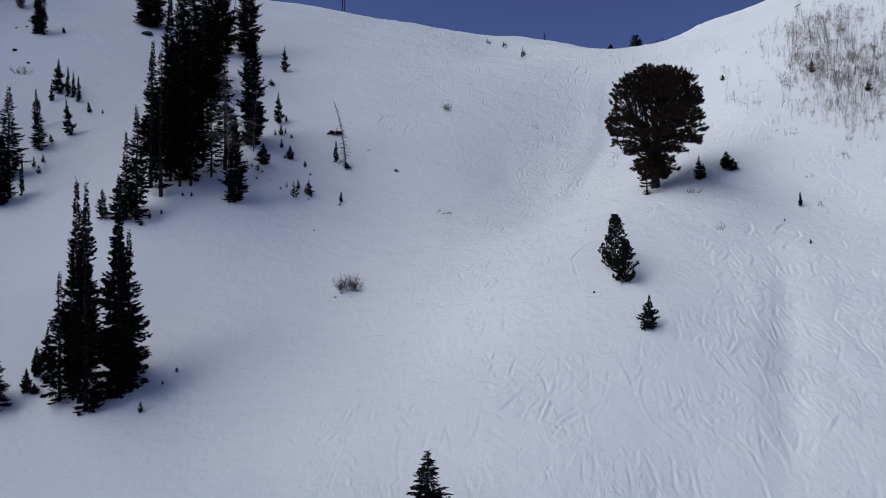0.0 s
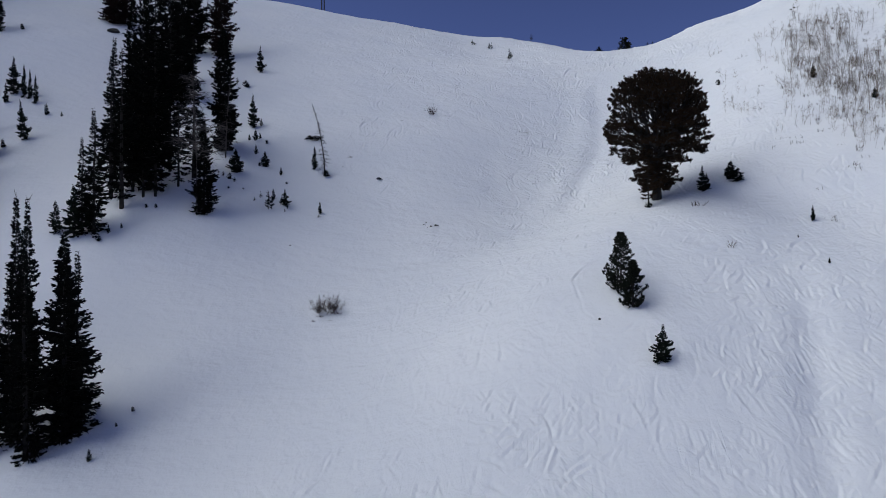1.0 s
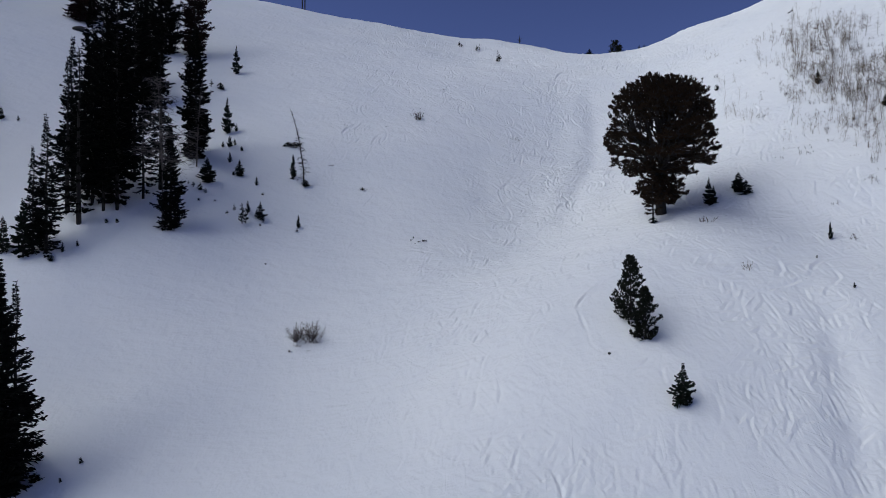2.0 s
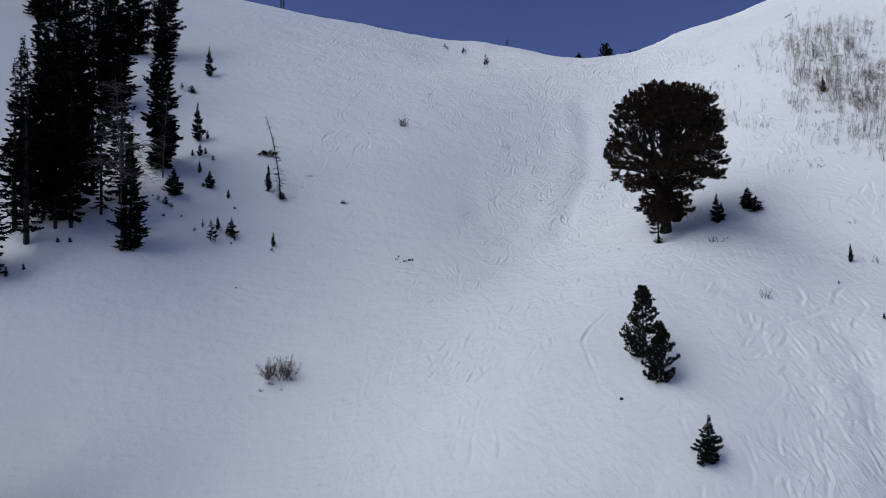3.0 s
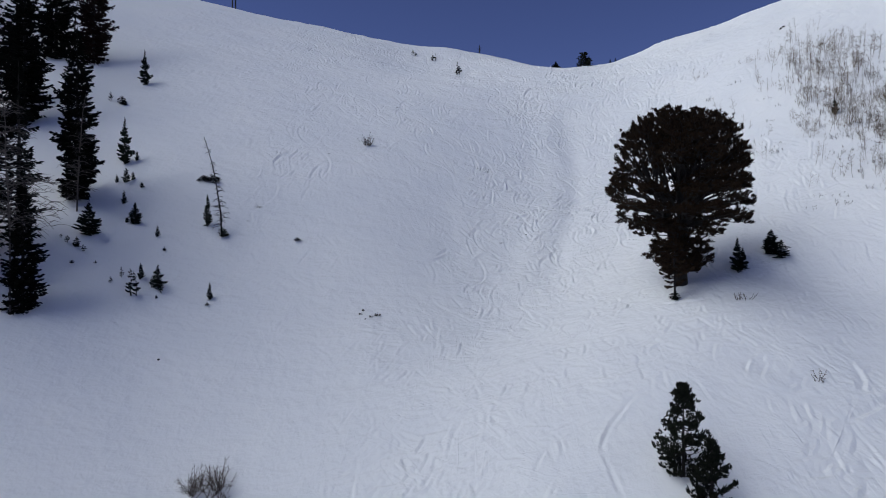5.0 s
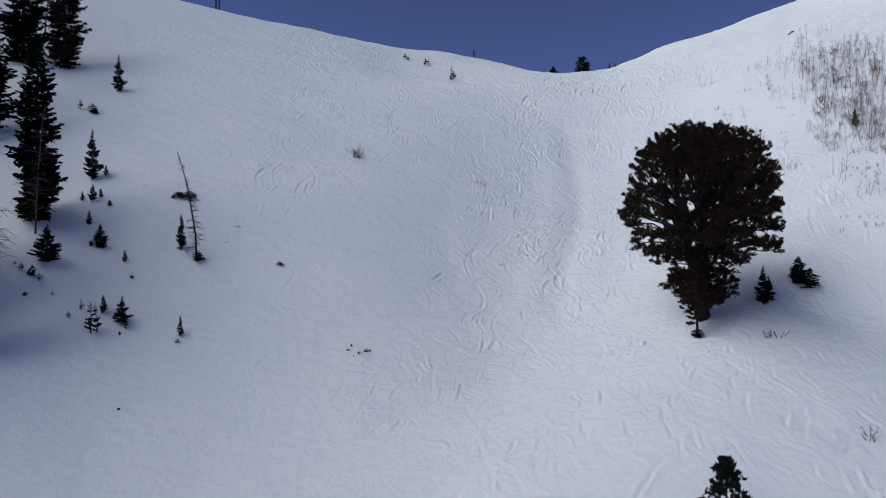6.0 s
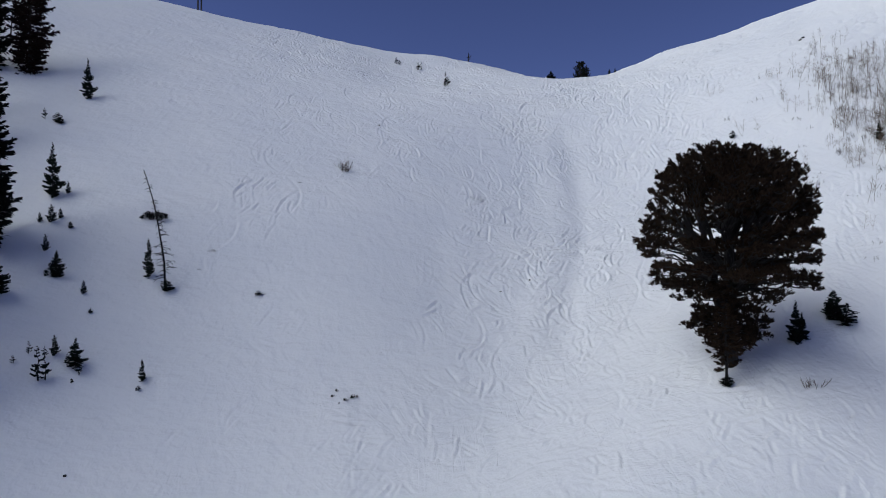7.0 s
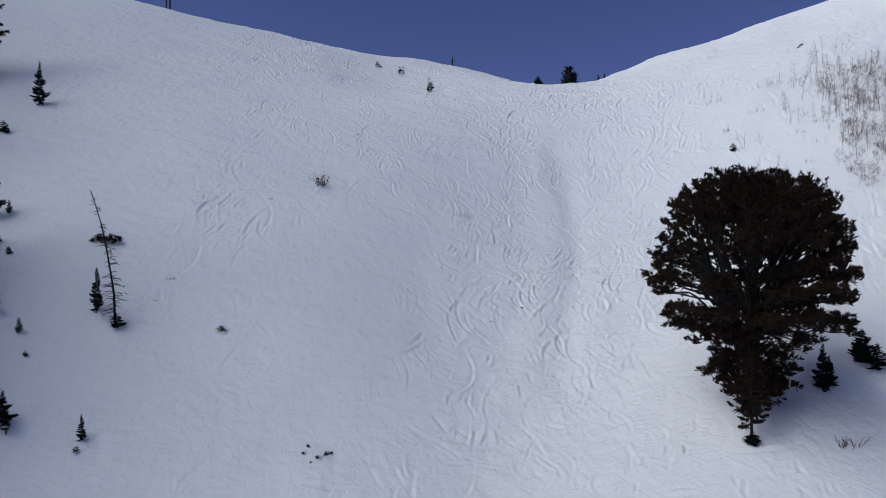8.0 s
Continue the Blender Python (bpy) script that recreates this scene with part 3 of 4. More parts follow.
def thicket(name, seed, width, depth, height, canes, mat):
    """Low leafless shrub: curved canes that fan out of the snow in a few clumps, with fine forking twigs."""
    rng = np.random.default_rng(seed)
    thing = new(name)
    fine = Shape()
    feet = [(-0.22 * width, 0.0), (0.2 * width, 0.05 * depth), (0.02 * width, -0.2 * depth), (0.3 * width, -0.25 * depth)]
    for i in range(canes):
        k = (0, 1, 0, 1, 2, 0, 1, 1, 3, 0)[i % 10]
        x, y = feet[k][0] + rng.normal(0, width * 0.07), feet[k][1] + rng.normal(0, depth * 0.08)
        tall = height * rng.uniform(0.5, 1.05) * (1.0, 1.0, 0.55, 0.45)[k]
        out = rng.normal(0, 0.5 * tall, 2) + np.array((x - feet[k][0], y - feet[k][1])) * 0.7
        t = np.linspace(0, 1, 5)
        line = np.stack([x + out[0] * t ** 0.7, y + out[1] * t ** 0.7, -0.1 + (tall + 0.1) * t], 1) + rng.normal(0, 0.012, (5, 3))
        cane = Shape()
        cane.tube(line, [0.015, 0.013, 0.010, 0.008, 0.005], 4)
        part("cane", cane, mat, thing)
        for _k in range(13):
            u = rng.uniform(0.2, 0.95)
            p = np.array([np.interp(u, t, line[:, c]) for c in range(3)])
            q = p + np.array((out[0] * 0.5 + rng.normal(0, 0.24), out[1] * 0.5 + rng.normal(0, 0.24), rng.uniform(0.12, 0.4))) * 0.8 * tall * (1.2 - u)
            fine.tube(curve(p, q, -0.02, 3), [0.009, 0.007, 0.004], 3)
    tagged(part("crown", fine, mat, thing), kind="stuff")
    return thing


def grass_clump(name, seed, width, height, blades, mat):
    rng = np.random.default_rng(seed)
    sh = Shape()
    n = blades
    at = np.stack([rng.normal(0, width * 0.26, n), rng.normal(0, width * 0.16, n), np.full(n, -0.04)], 1)
    way = np.stack([rng.normal(0, 0.7, n), rng.normal(0, 0.5, n), rng.uniform(0.4, 1.1, n)], 1)
    sh.sprays(at, way, height * rng.uniform(0.5, 1.15, n), np.full(n, 0.014))
    return new(name, sh.mesh(name, mat))


def boulder(name, seed, size):
    bm = bmesh.new()
    bmesh.ops.create_icosphere(bm, subdivisions=2, radius=0.5)
    rng = np.random.default_rng(seed)
    off = rng.uniform(0, 50, 3)
    for v in bm.verts:
        v.co *= 1 + 0.38 * noise.noise(Vector(v.co * 2.2) + Vector(off)) + 0.12 * noise.noise(Vector(v.co * 6) + Vector(off))
        v.co.x *= size[0]
        v.co.y *= size[1]
        v.co.z *= size[2]
    me = bpy.data.meshes.new(name)
    bm.to_mesh(me)
    bm.free()
    me.materials.append(ROCK)
    return new(name, me)


KINDS = {}


def stand(key, make, x, y, sx=1.0, sz=1.0, turn=0.0, sink=0.06, lean=(0.0, 0.0), label="", category="", group=""):
    """Sets a thing on the snow: the first of its kind is built, the others share its meshes."""
    m = Matrix.LocRotScale((x, y, level(x, y) - sink), Euler((radians(lean[1]), radians(lean[0]), radians(turn))), (sx, sx, sz))
    if key not in KINDS:
        ob = KINDS[key] = make()
        ob.matrix_basis = m
    else:
        ob = copy_thing(KINDS[key], m @ Matrix.Diagonal((*[1 / s for s in KINDS[key].scale], 1)))
    return tagged(ob, label, category, group)


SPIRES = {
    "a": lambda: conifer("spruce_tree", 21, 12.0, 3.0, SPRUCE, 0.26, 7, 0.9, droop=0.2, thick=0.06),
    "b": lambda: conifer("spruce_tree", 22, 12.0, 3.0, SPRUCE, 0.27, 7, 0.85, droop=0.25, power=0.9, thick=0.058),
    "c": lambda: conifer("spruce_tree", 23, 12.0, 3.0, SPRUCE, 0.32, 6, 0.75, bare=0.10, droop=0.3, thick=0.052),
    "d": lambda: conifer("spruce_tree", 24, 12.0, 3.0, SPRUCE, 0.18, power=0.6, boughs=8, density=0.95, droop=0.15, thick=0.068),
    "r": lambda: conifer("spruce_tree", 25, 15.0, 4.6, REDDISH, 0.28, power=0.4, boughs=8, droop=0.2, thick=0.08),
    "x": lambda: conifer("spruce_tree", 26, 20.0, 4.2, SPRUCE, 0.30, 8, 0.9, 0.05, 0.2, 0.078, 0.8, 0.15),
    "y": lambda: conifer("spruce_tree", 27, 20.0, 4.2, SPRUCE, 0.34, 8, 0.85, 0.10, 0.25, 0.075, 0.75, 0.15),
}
SPAN = {"r": (4.6, 15.0), "x": (4.2, 20.0), "y": (4.2, 20.0)}
FIRS = {
    "f": lambda: conifer("young_fir", 31, 3.0, 1.5, FIR, 0.14, 8, 0.97, 0.04, 0.1, 0.06, 0.7),
    "g": lambda: conifer("young_fir", 32, 3.0, 1.3, FIR, 0.14, 8, 0.95, 0.05, 0.15, 0.06, 0.75),
    "h": lambda: conifer("young_fir", 33, 3.0, 1.1, FIR, 0.13, 7, 0.85, 0.06, 0.2, 0.06, 0.75),
}
LITTLE = {
    "s": lambda: conifer("fir_sapling", 41, 1.0, 0.57, FIR, 0.08, 6, 0.95, 0.06, -0.1, 0.036, 0.6),
    "u": lambda: conifer("fir_sapling", 43, 1.0, 0.57, FIR, 0.11, 5, 0.8, 0.12, -0.3, 0.034, 0.6),
    "v": lambda: conifer("fir_sapling", 44, 1.0, 0.62, FIR, 0.13, 5, 0.75, 0.2, -0.5, 0.04, 0.45),
    "t": lambda: conifer("fir_sapling", 42, 1.0, 0.57, FIR, 0.10, 6, 0.9, 0.06, -0.35, 0.04, 0.4),
}


def spruce(kind, x, y, h, w, turn=0.0, lean=0.0, label="tall dark green spruce standing in snow", group="spruces on the slope"):
    wide, tall = SPAN.get(kind, (3.0, 12.0))
    return stand("spire_" + kind, SPIRES[kind], x, y, w / wide, h / tall, turn, 0.15, (lean, 0), label, "tree", group)


def fir(kind, x, y, h, w, turn=0.0, lean=0.0, label="young dark green fir growing out of snow", group="young firs on the slope"):
    base = {"f": 1.5, "g": 1.3, "h": 1.1}[kind]
    return stand("fir_" + kind, FIRS[kind], x, y, w / base, h / 3.0, turn, 0.05, (lean, 0), label, "tree", group)


def little(kind, x, y, h, w, turn=0.0, label="small dark fir sapling poking through snow"):
    return stand("sap_" + kind, LITTLE[kind], x, y, w / 0.57, h, turn, 0.03, (0, 0), label, "sapling", "fir saplings in the snow")


# ---- the lone old pine and the young trees below it ----
stand("old_pine", lambda: old_pine("pine_tree", 7), 21.6, 66.9, 1.0, 1.0, 20, 0.1, label="old broad pine with a domed dark crown", category="tree")
stand("leaning_fir", lambda: conifer("young_fir", 36, 4.6, 2.3, PINE, 0.17, 6, 0.75, 0.24, 0.0, 0.05, 0.55), 20.1, 64.8, 1, 1, 40, 0.1, (-3, 0), "thin young fir leaning before the old pine", "tree")
little("t", 20.1, 64.75, 0.55, 0.9, 0, "low green sprout at a thin fir trunk")
fir("g", 26.2, 67.4, 2.4, 1.1, 10)
fir("g", 26.7, 67.55, 1.6, 0.85, 80)
fir("f", 29.35, 68.2, 1.8, 1.4, 30)
fir("h", 29.75, 67.6, 1.35, 1.2, 60)
stand("young_pine", lambda: young_pine("young_pine", 8, 4.1, 2.6, YOUNG, 0.95), 13.35, 51.0, 0.93, 1.0, 0, 0.06, label="bushy young pine with upswept brushy boughs", category="tree", group="pair of young pines")
stand("young_pine_b", lambda: young_pine("young_pine", 9, 3.15, 2.0, YOUNG, 0.95), 13.6, 49.1, 0.93, 1.0, 0, 0.06, label="smaller bushy young pine beside a taller one", category="tree", group="pair of young pines")
stand("leader_fir", lambda: conifer("young_fir", 37, 2.2, 1.5, FIR, 0.10, 8, 0.97, 0.04, 0.1, 0.05, 0.6, leader=0.72), 13.85, 44.2, 0.84, 1.02, 0, 0.05, label="small full fir with a thin leader", category="tree")
spruce("a", -0.8, 33.2, 5.3, 3.4, 50, label="pointed dark spruce low on the slope")
little("s", 32.4, 59.7, 1.33, 0.5)
little("s", 29.5, 52.8, 0.42, 0.25)
little("t", 29.7, 57.2, 0.28, 0.18)

# ---- near spruce cluster ----
spruce("d", -22.1, 44.8, 12.7, 3.0, 0)
spruce("b", -22.1, 46.3, 10.5, 2.6, 70)
spruce("a", -23.6, 43.5, 13.0, 2.5, 140, 1.5)
spruce("x", -25.1, 45.1, 14.6, 2.4, 200)
spruce("y", -24.5, 45.2, 14.4, 2.2, 300)
spruce("b", -25.7, 44.1, 8.7, 2.1, 250)
spruce("c", -24.9, 44.3, 10.0, 1.8, 30, -1)
spruce("c", -22.3, 45.6, 9.0, 1.6, 90)
fir("g", -27.8, 46.3, 3.2, 1.2, 15)
fir("f", -28.4, 46.0, 2.1, 0.8, 85)
fir("f", -28.3, 44.7, 1.65, 0.7, 160)
fir("f", -27.7, 44.6, 0.75, 0.55, 10)
spruce("b", -29.6, 43.4, 4.4, 2.0, 10)
little("t", -20.9, 46.0, 0.45, 0.8)
little("s", -20.0, 43.5, 0.75, 0.36)
little("t", -19.6, 46.0, 0.3, 0.18)
little("t", -21.4, 47.4, 0.2, 0.2)
little("t", -19.1, 47.2, 0.34, 0.26)

# ---- the dense stand of tall spruces ----
spruce("d", -21.3, 67.4, 9.0, 2.2, 20)
spruce("c", -24.2, 73.1, 13.2, 3.6, 60, label="half-bare greyish spruce among darker ones")
spruce("d", -23.6, 81.4, 14.2, 3.7, 100)
spruce("r", -32.1, 108.0, 16.0, 3.9, 30, label="broad dark spruce with browned needles")
spruce("d", -35.8, 106.8, 15.0, 4.2, 10)
spruce("x", -28.6, 69.0, 19.5, 4.0, 0)
spruce("y", -27.2, 68.0, 20.5, 3.9, 50)
spruce("x", -26.2, 68.4, 23.0, 4.1, 110)
spruce("y", -26.9, 73.8, 24.0, 4.5, 170)
spruce("c", -28.3, 66.0, 14.8, 3.4, 230)
spruce("c", -30.0, 67.6, 13.4, 3.2, 280)
spruce("b", -29.2, 62.7, 10.8, 2.8, 340)
spruce("b", -30.1, 62.5, 8.4, 2.1, 40)
fir("g", -30.6, 62.1, 4.3, 1.7, 0)
fir("h", -32.4, 62.6, 2.8, 1.25, 0)
little("v", -32.0, 62.4, 0.5, 0.5, 40)
little("t", -28.4, 61.9, 0.5, 0.6, 40)
spruce("c", -24.9, 70.7, 9.5, 2.0, 130)
spruce("x", -29.0, 73.5, 21.0, 3.8, 75)
spruce("b", -31.5, 71.5, 14.0, 3.4, 190)
spruce("d", -32.5, 92.0, 15.0, 4.0, 45)
spruce("b", -35.0, 96.0, 15.0, 4.0, 95)
stand("grey_snag", lambda: snag("dead_tree", 51, 13.5, -0.5, 95, 4.2, None, 0.0042, 0.38), -21.8, 67.0, 1, 1, 0, 0.1, label="leafless grey dead tree among dark spruces", category="dead tree")
stand("pale_snag", lambda: snag("dead_tree", 54, 9.5, 0.6, 60, 1.7, None, 0.0065), -22.9, 79.6, 1, 1, 0, 0.1, label="thin grey dead tree before a spruce", category="dead tree")
stand("lean_snag", lambda: snag("dead_tree", 52, 9.0, 1.2, 14, 0.5), -36.6, 114.0, 1, 1, 0, 0.1, label="leaning bare dead trunk behind spruces", category="dead tree")
little("t", -26.3, 66.5, 0.4, 0.35)
little("t", -25.5, 66.7, 0.4, 0.35)
little("s", -28.0, 62.8, 0.8, 0.3)
little("t", -27.2, 63.5, 0.5, 0.25)

# ---- scattered trees on the shaded side ----
spruce("r", -48.9, 110.0, 12.5, 5.6, 0, label="broad dark spruce with browned needles")
spruce("a", -46.4, 70.3, 9.7, 2.9, 20)
spruce("d", -43.9, 65.4, 7.1, 2.1, 80)
spruce("b", -46.4, 75.5, 5.8, 2.0, 0)
fir("h", -49.0, 79.2, 4.8, 0.9, 0)
fir("g", -50.3, 86.1, 4.3, 1.6, 0)
fir("h", -48.9, 85.8, 4.0, 0.85, 20)
fir("h", -48.2, 85.8, 3.6, 0.7, 60)
fir("h", -47.2, 85.2, 3.4, 0.7, 110)
fir("g", -50.2, 84.4, 2.3, 0.7, 150)
fir("g", -44.7, 78.8, 4.2, 1.2, 0, -6, "dark young fir leaning over the snow")
fir("h", -42.9, 67.0, 4.2, 0.6, 0)
little("s", -44.9, 72.2, 1.24, 0.45)
little("s", -44.5, 73.2, 0.9, 0.4)
little("s", -43.7, 71.1, 1.0, 0.5)
little("t", -45.0, 83.6, 1.36, 0.6)
little("s", -43.4, 83.9, 0.6, 0.3)
little("t", -45.9, 77.0, 0.95, 0.55)
spruce("d", -60.8, 98.9, 8.0, 1.9, 0)
spruce("b", -59.9, 98.7, 8.4, 1.4, 0)
spruce("b", -69.7, 108.6, 7.0, 1.8, 0)
fir("g", -25.1, 104.3, 3.9, 1.2, 0)
fir("g", -21.95, 87.8, 4.05, 1.3, 40)
little("s", -21.1, 88.5, 0.95, 0.45)
little("s", -20.9, 84.9, 1.3, 0.75)
little("s", -21.6, 84.7, 0.75, 0.38)
little("t", -20.5, 85.5, 0.75, 0.38)
little("t", -19.5, 84.6, 0.5, 0.45)
little("s", -20.1, 81.9, 1.15, 0.5)
fir("f", -18.5, 79.6, 1.75, 0.85, 0)
little("t", -19.1, 79.5, 0.45, 0.36)
fir("f", -20.95, 76.7, 2.5, 1.45, 30)
little("s", -16.5, 78.6, 0.9, 0.42)
little("t", -15.6, 77.1, 0.22, 0.28)
little("u", -16.15, 71.15, 1.75, 0.9)
little("v", -15.85, 71.3, 1.0, 0.75, 70)
little("u", -17.3, 72.8, 0.75, 0.34)
little("v", -17.7, 71.9, 0.42, 0.4, 40)
little("s", -16.1, 73.1, 1.15, 0.55, 20)
little("v", -16.45, 72.7, 0.7, 0.4, 130)
little("u", -15.3, 73.4, 0.6, 0.25, 80)
little("v", -15.2, 72.5, 0.75, 0.5, 200)
little("s", -14.95, 73.1, 0.5, 0.45, 250)
little("v", -14.45, 72.1, 0.65, 0.5, 300)
fir("g", -14.8, 72.6, 1.65, 0.9, 0)
little("t", -14.6, 71.5, 0.26, 0.2)
fir("h", -11.2, 72.3, 1.3, 0.5, 0)
little("v", -11.2, 71.6, 0.3, 0.45, 15)
little("u", -15.5, 77.0, 0.4, 0.25, 15)
little("v", -21.8, 75.1, 0.55, 0.5, 10)
little("t", -21.1, 74.9, 0.7, 0.6, 80)
little("v", -20.5, 74.5, 0.5, 0.55, 150)
little("t", -20.6, 72.8, 0.25, 0.35, 220)
little("u", -19.3, 73.5, 0.22, 0.3, 290)
little("v", -22.4, 75.5, 0.35, 0.3, 40)
little("t", -21.3, 77.6, 0.4, 0.35, 110)
fir("h", -13.2, 81.2, 2.7, 0.85, 0)
stand("thin_snag", lambda: snag("dead_tree", 53, 8.2, -1.45, 90, 0.85, BARK), -11.9, 80.4, 1, 1, 0, 0.1, label="thin bare dead tree with a bent top", category="dead tree")
little("t", -11.75, 80.15, 0.8, 1.0, 0, "low green fir skirt at a dead trunk")

# ---- along the crest ----
stand("crest_pine", lambda: young_pine("young_pine", 10, 3.2, 2.2, YOUNG, 0.4), 39.8, 136.2, 1.1, 1.15, 0, 0.2, label="dark bushy pine standing on the crest", category="tree")
stand("crest_pine", None, 40.5, 136.0, 0.85, 0.75, 80, 0.2, label="smaller dark bushy pine on the crest", category="tree")
fir("f", 34.8, 136.6, 1.9, 1.5, 0, label="small dark conifer leaning on the crest")
little("t", 43.6, 133.4, 0.9, 0.5)
little("s", 44.4, 133.0, 0.8, 0.4)
little("v", 9.0, 133.4, 1.0, 0.8)
little("v", 9.4, 133.2, 0.6, 0.7, 90)
little("v", 12.2, 132.0, 1.1, 0.8, 30)
little("u", 12.6, 132.1, 1.2, 0.5, 150)
little("v", 12.0, 131.8, 0.7, 0.6, 220)
little("u", 14.8, 122.5, 1.9, 0.8)
little("v", 15.1, 122.3, 1.2, 0.9, 70)
little("v", 14.6, 122.2, 0.7, 0.8, 200)


def pole(name, height, r):
    sh = Shape()
    sh.tube([(0, 0, -0.3), (0, 0, height * 0.5), (0.02, 0, height)], [r, r, r * 0.9], 8)
    return new(name, sh.mesh(name, METAL))


stand("post", lambda: pole("marker_post", 5.5, 0.12), -21.3, 139.2, 1, 1, 0, 0.1, label="thin dark post standing on the crest", category="post", group="posts on the crest")
stand("post", None, -20.8, 139.2, 1, 1.1, 0, 0.1, label="thin dark post standing on the crest", category="post", group="posts on the crest")
stand("stick", lambda: bare_sapling("bare_shrub", 61, 2.6, BARK, 3, 6, 0.05, 0.12), 21.4, 139.0, 1, 1, 0, 0.05, label="bare forked shrub on the crest", category="shrub")

# ---- bare aspens and shrubs on the sunny shoulder ----
ASPENS = {k: (lambda s=60 + k, n=3 + k % 3: bare_sapling("bare_aspen", s, 3.4, ASPEN, n, 12, 0.017, 0.9)) for k in range(6)}
rng = np.random.default_rng(77)
placed = 0
while placed < 298:
    x, y = rng.uniform(36, 66), rng.uniform(60, 104)
    core = math.exp(-(((x - 52) / 4.5) ** 2 + ((y - 92) / 5) ** 2))
    band = math.exp(-(((x - 34 - 0.19 * y) / 6.0) ** 2 + ((y - 80) / 12) ** 2))
    if rng.random() > max(0.8 * core, 0.9 * band) or x > 64:
        continue
    k = int(rng.integers(6))
    tall = rng.uniform(0.4, 0.95) + 0.5 * core * rng.random()
    stand(f"aspen_{k}", ASPENS[k], x, y, tall, tall, rng.uniform(0, 360), 0.05, (rng.normal(0, 3), rng.normal(0, 3)),
          "leafless young aspen with thin pale stems", "bare tree", "aspen thicket on the slope")
    placed += 1
placed = 0
while placed < 150:
    x, y = rng.uniform(34, 66), rng.uniform(58, 104)
    band = math.exp(-(((x - 33 - 0.19 * y) / 8) ** 2 + ((y - 79) / 15) ** 2))
    if rng.random() > band or x > 64:
        continue
    k, size = int(rng.integers(3)), rng.uniform(0.5, 1.1)
    stand(f"shrub_{k}", lambda: bare_sapling("bare_shrub", 160 + k, 0.9, TWIG, 6, 8, 0.014), x, y, size * 1.3, size * 0.8, rng.uniform(0, 360), 0.03, (0, 0),
          "low leafless shrub among bare aspens", "shrub", "bare shrubs on the slope")
    placed += 1
fir("g", 46.6, 83.2, 1.7, 0.75, 0, label="small dark fir among bare aspens")
fir("g", 48.0, 74.3, 1.2, 0.75, 0, label="small dark fir among bare aspens")

stand("willow", lambda: thicket("willow_bush", 71, 2.7, 1.8, 1.45, 66, TWIG), -8.4, 57.9, 1, 1, 0, 0.05, label="leafless brown willow bush in open snow", category="bush")
stand("mat", lambda: dwarf_fir("dwarf_fir", 72, 2.0, 0.75), -14.3, 86.8, 1, 1, 0, 0.05, label="low dark matted fir spread over snow", category="shrub")
stand("mat2", lambda: thicket("willow_bush", 73, 2.2, 1.4, 1.2, 26, TWIG), -56.5, 88.4, 1, 1, 0, 0.05, label="sparse leafless bush on the shaded slope", category="bush")
stand("bush3", lambda: thicket("willow_bush", 74, 1.0, 0.9, 1.2, 26, TWIG), 0.5, 96.0, 1, 1, 0, 0.05, label="small leafless bush alone in snow", category="bush")
stand("bush4", lambda: thicket("willow_bush", 75, 1.5, 0.9, 0.7, 10, TWIG), 13.4, 95.4, 1, 1, 0, 0.05, label="sparse bare twigs sticking out of snow", category="bush")
stand("bush5", lambda: thicket("willow_bush", 76, 1.7, 0.8, 0.55, 14, TWIG), 24.1, 63.4, 1, 1, 0, 0.05, label="low bare twigs near the old pine", category="bush")
stand("bush6", lambda: thicket("willow_bush", 77, 0.7, 0.5, 0.7, 7, TWIG), 23.5, 55.5, 1, 1, 0, 0.05, label="few dry stalks sticking out of snow", category="bush")

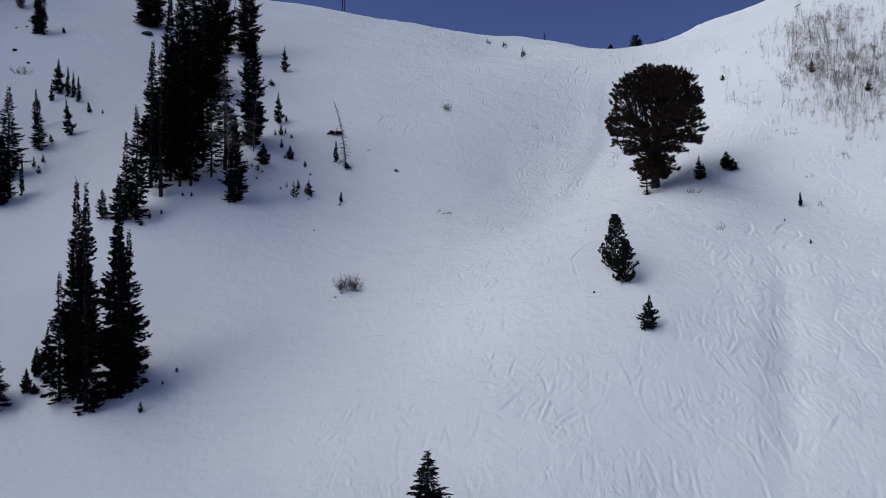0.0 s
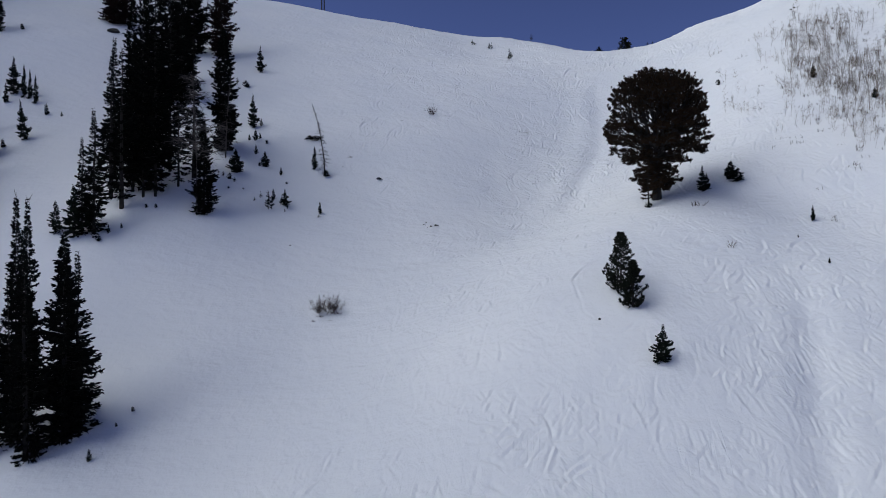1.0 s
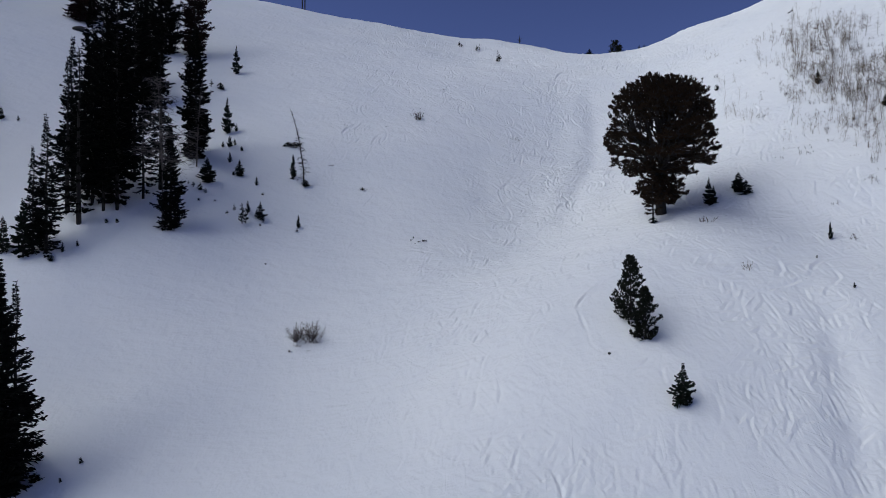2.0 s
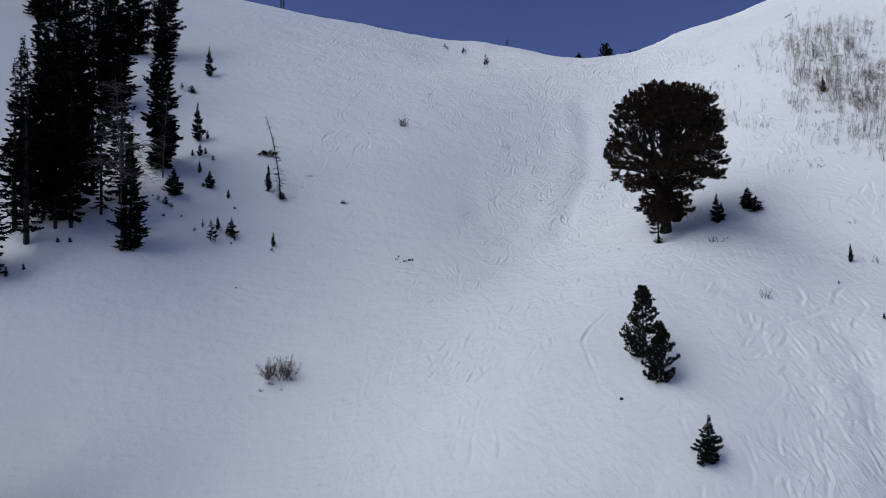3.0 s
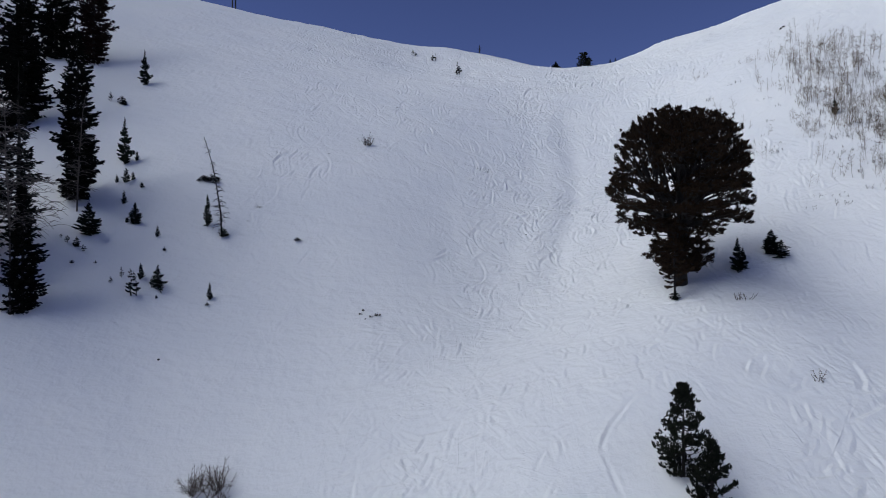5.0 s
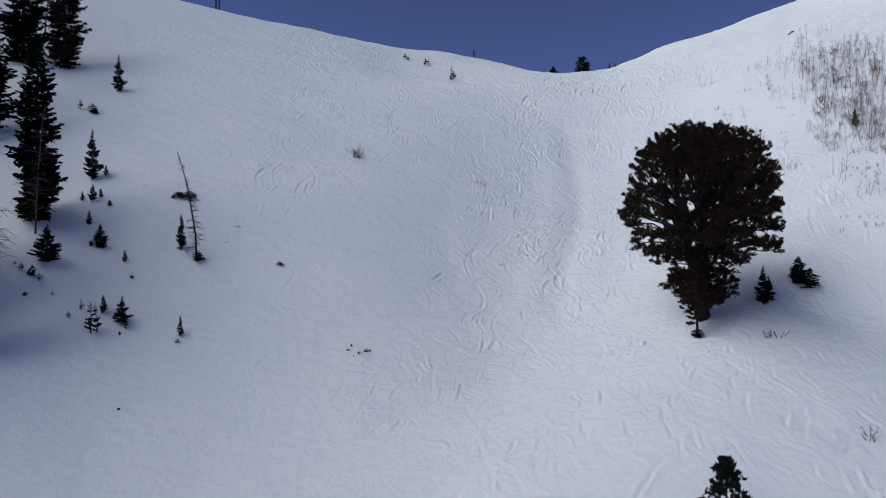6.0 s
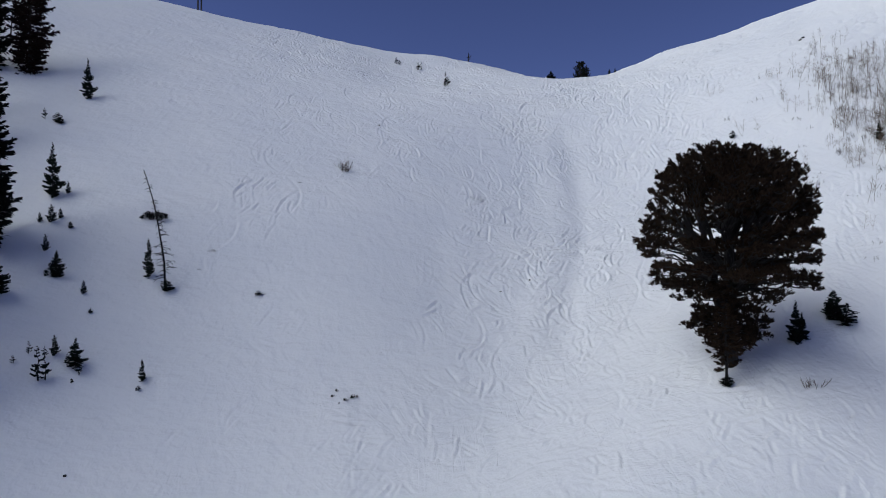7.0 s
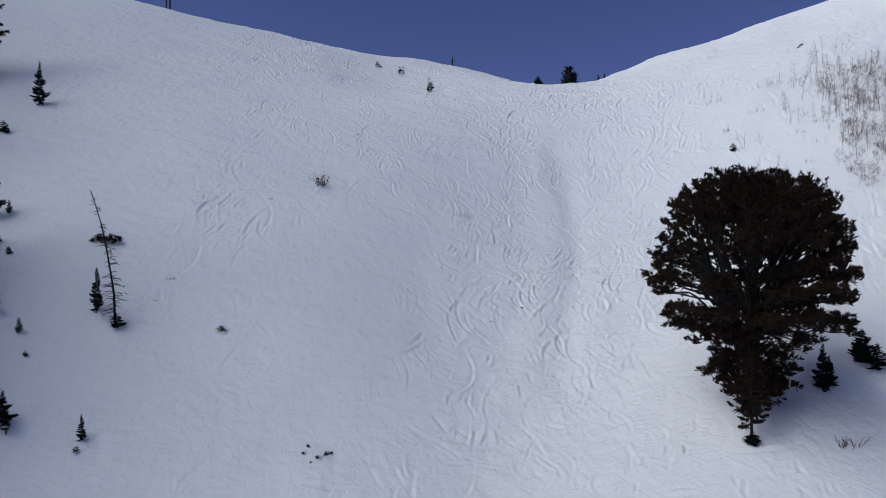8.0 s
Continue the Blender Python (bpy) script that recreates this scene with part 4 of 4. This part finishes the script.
TUFT = "dry grass tuft poking through snow"
stand("tuft", lambda: grass_clump("grass_tuft", 81, 0.8, 0.3, 26, TWIG), -5.7, 80.2, 1, 1, 0, 0, label=TUFT, category="grass", group="grass tufts")
for gx_, gy_, s in ((-9.4, 84.1, 1.1), (-10.1, 82.4, 0.4), (-3.5, 93.1, 0.6), (4.5, 105.9, 0.7), (12.6, 83.4, 0.6), (-0.5, 71.9, 0.6), (0.2, 71.6, 0.7), (0.7, 71.9, 0.8), (-8.9, 57.3, 0.9), (-9.3, 56.75, 0.8), (-7.5, 57.6, 0.9), (-7.95, 56.8, 0.5)):
    stand("tuft", None, gx_, gy_, s, s, 360 * s, 0, label=TUFT, category="grass", group="grass tufts")

STONE = "dark stone showing through the snow"
stand("stone", lambda: boulder("rock", 91, (0.2, 0.2, 0.2)), 11.1, 48.3, 1, 1, 0, 0, label=STONE, category="rock", group="stones in the snow")
for rx_, ry_, s in ((-13.0, 66.3, 0.9), (15.3, 84.7, 1.3), (-57.2, 90.8, 2.4), (-60.8, 93.5, 3.6), (-64.1, 101.4, 2.2), (-65.3, 100.7, 2.0)):
    stand("stone", None, rx_, ry_, s, s * 0.8, 70 * s, 0, label=STONE, category="rock", group="stones in the snow")
little("t", -57.7, 100.1, 0.9, 0.6)
little("v", -27.0, 99.0, 1.0, 0.65, 30)
little("t", -25.8, 98.8, 0.85, 1.0, 60)
little("t", -25.5, 98.6, 0.5, 0.8, 160)
little("v", -5.7, 80.2, 0.35, 0.75, 60)
little("v", 57.1, 106.4, 0.3, 0.55)
little("t", 57.8, 106.8, 0.22, 0.5)
for sx_, sy_, s in ((-0.6, 71.9, 0.22), (-0.35, 72.3, 0.3), (0.1, 71.6, 0.26), (0.55, 71.8, 0.34), (0.85, 71.9, 0.24), (-0.2, 71.3, 0.18)):
    little("t", sx_, sy_, s * 0.6, s * 0.75, 900 * s, "tiny dark sprout just above the snow")
stand("outcrop", lambda: boulder("rock", 92, (2.0, 1.2, 0.9)), -48.0, 106.6, 1, 1, 0, 0, label="dark rock outcrop below a spruce", category="rock")
little("t", 40.4, 95.2, 0.8, 0.75, 0, "dark stunted fir beside curved ski tracks")
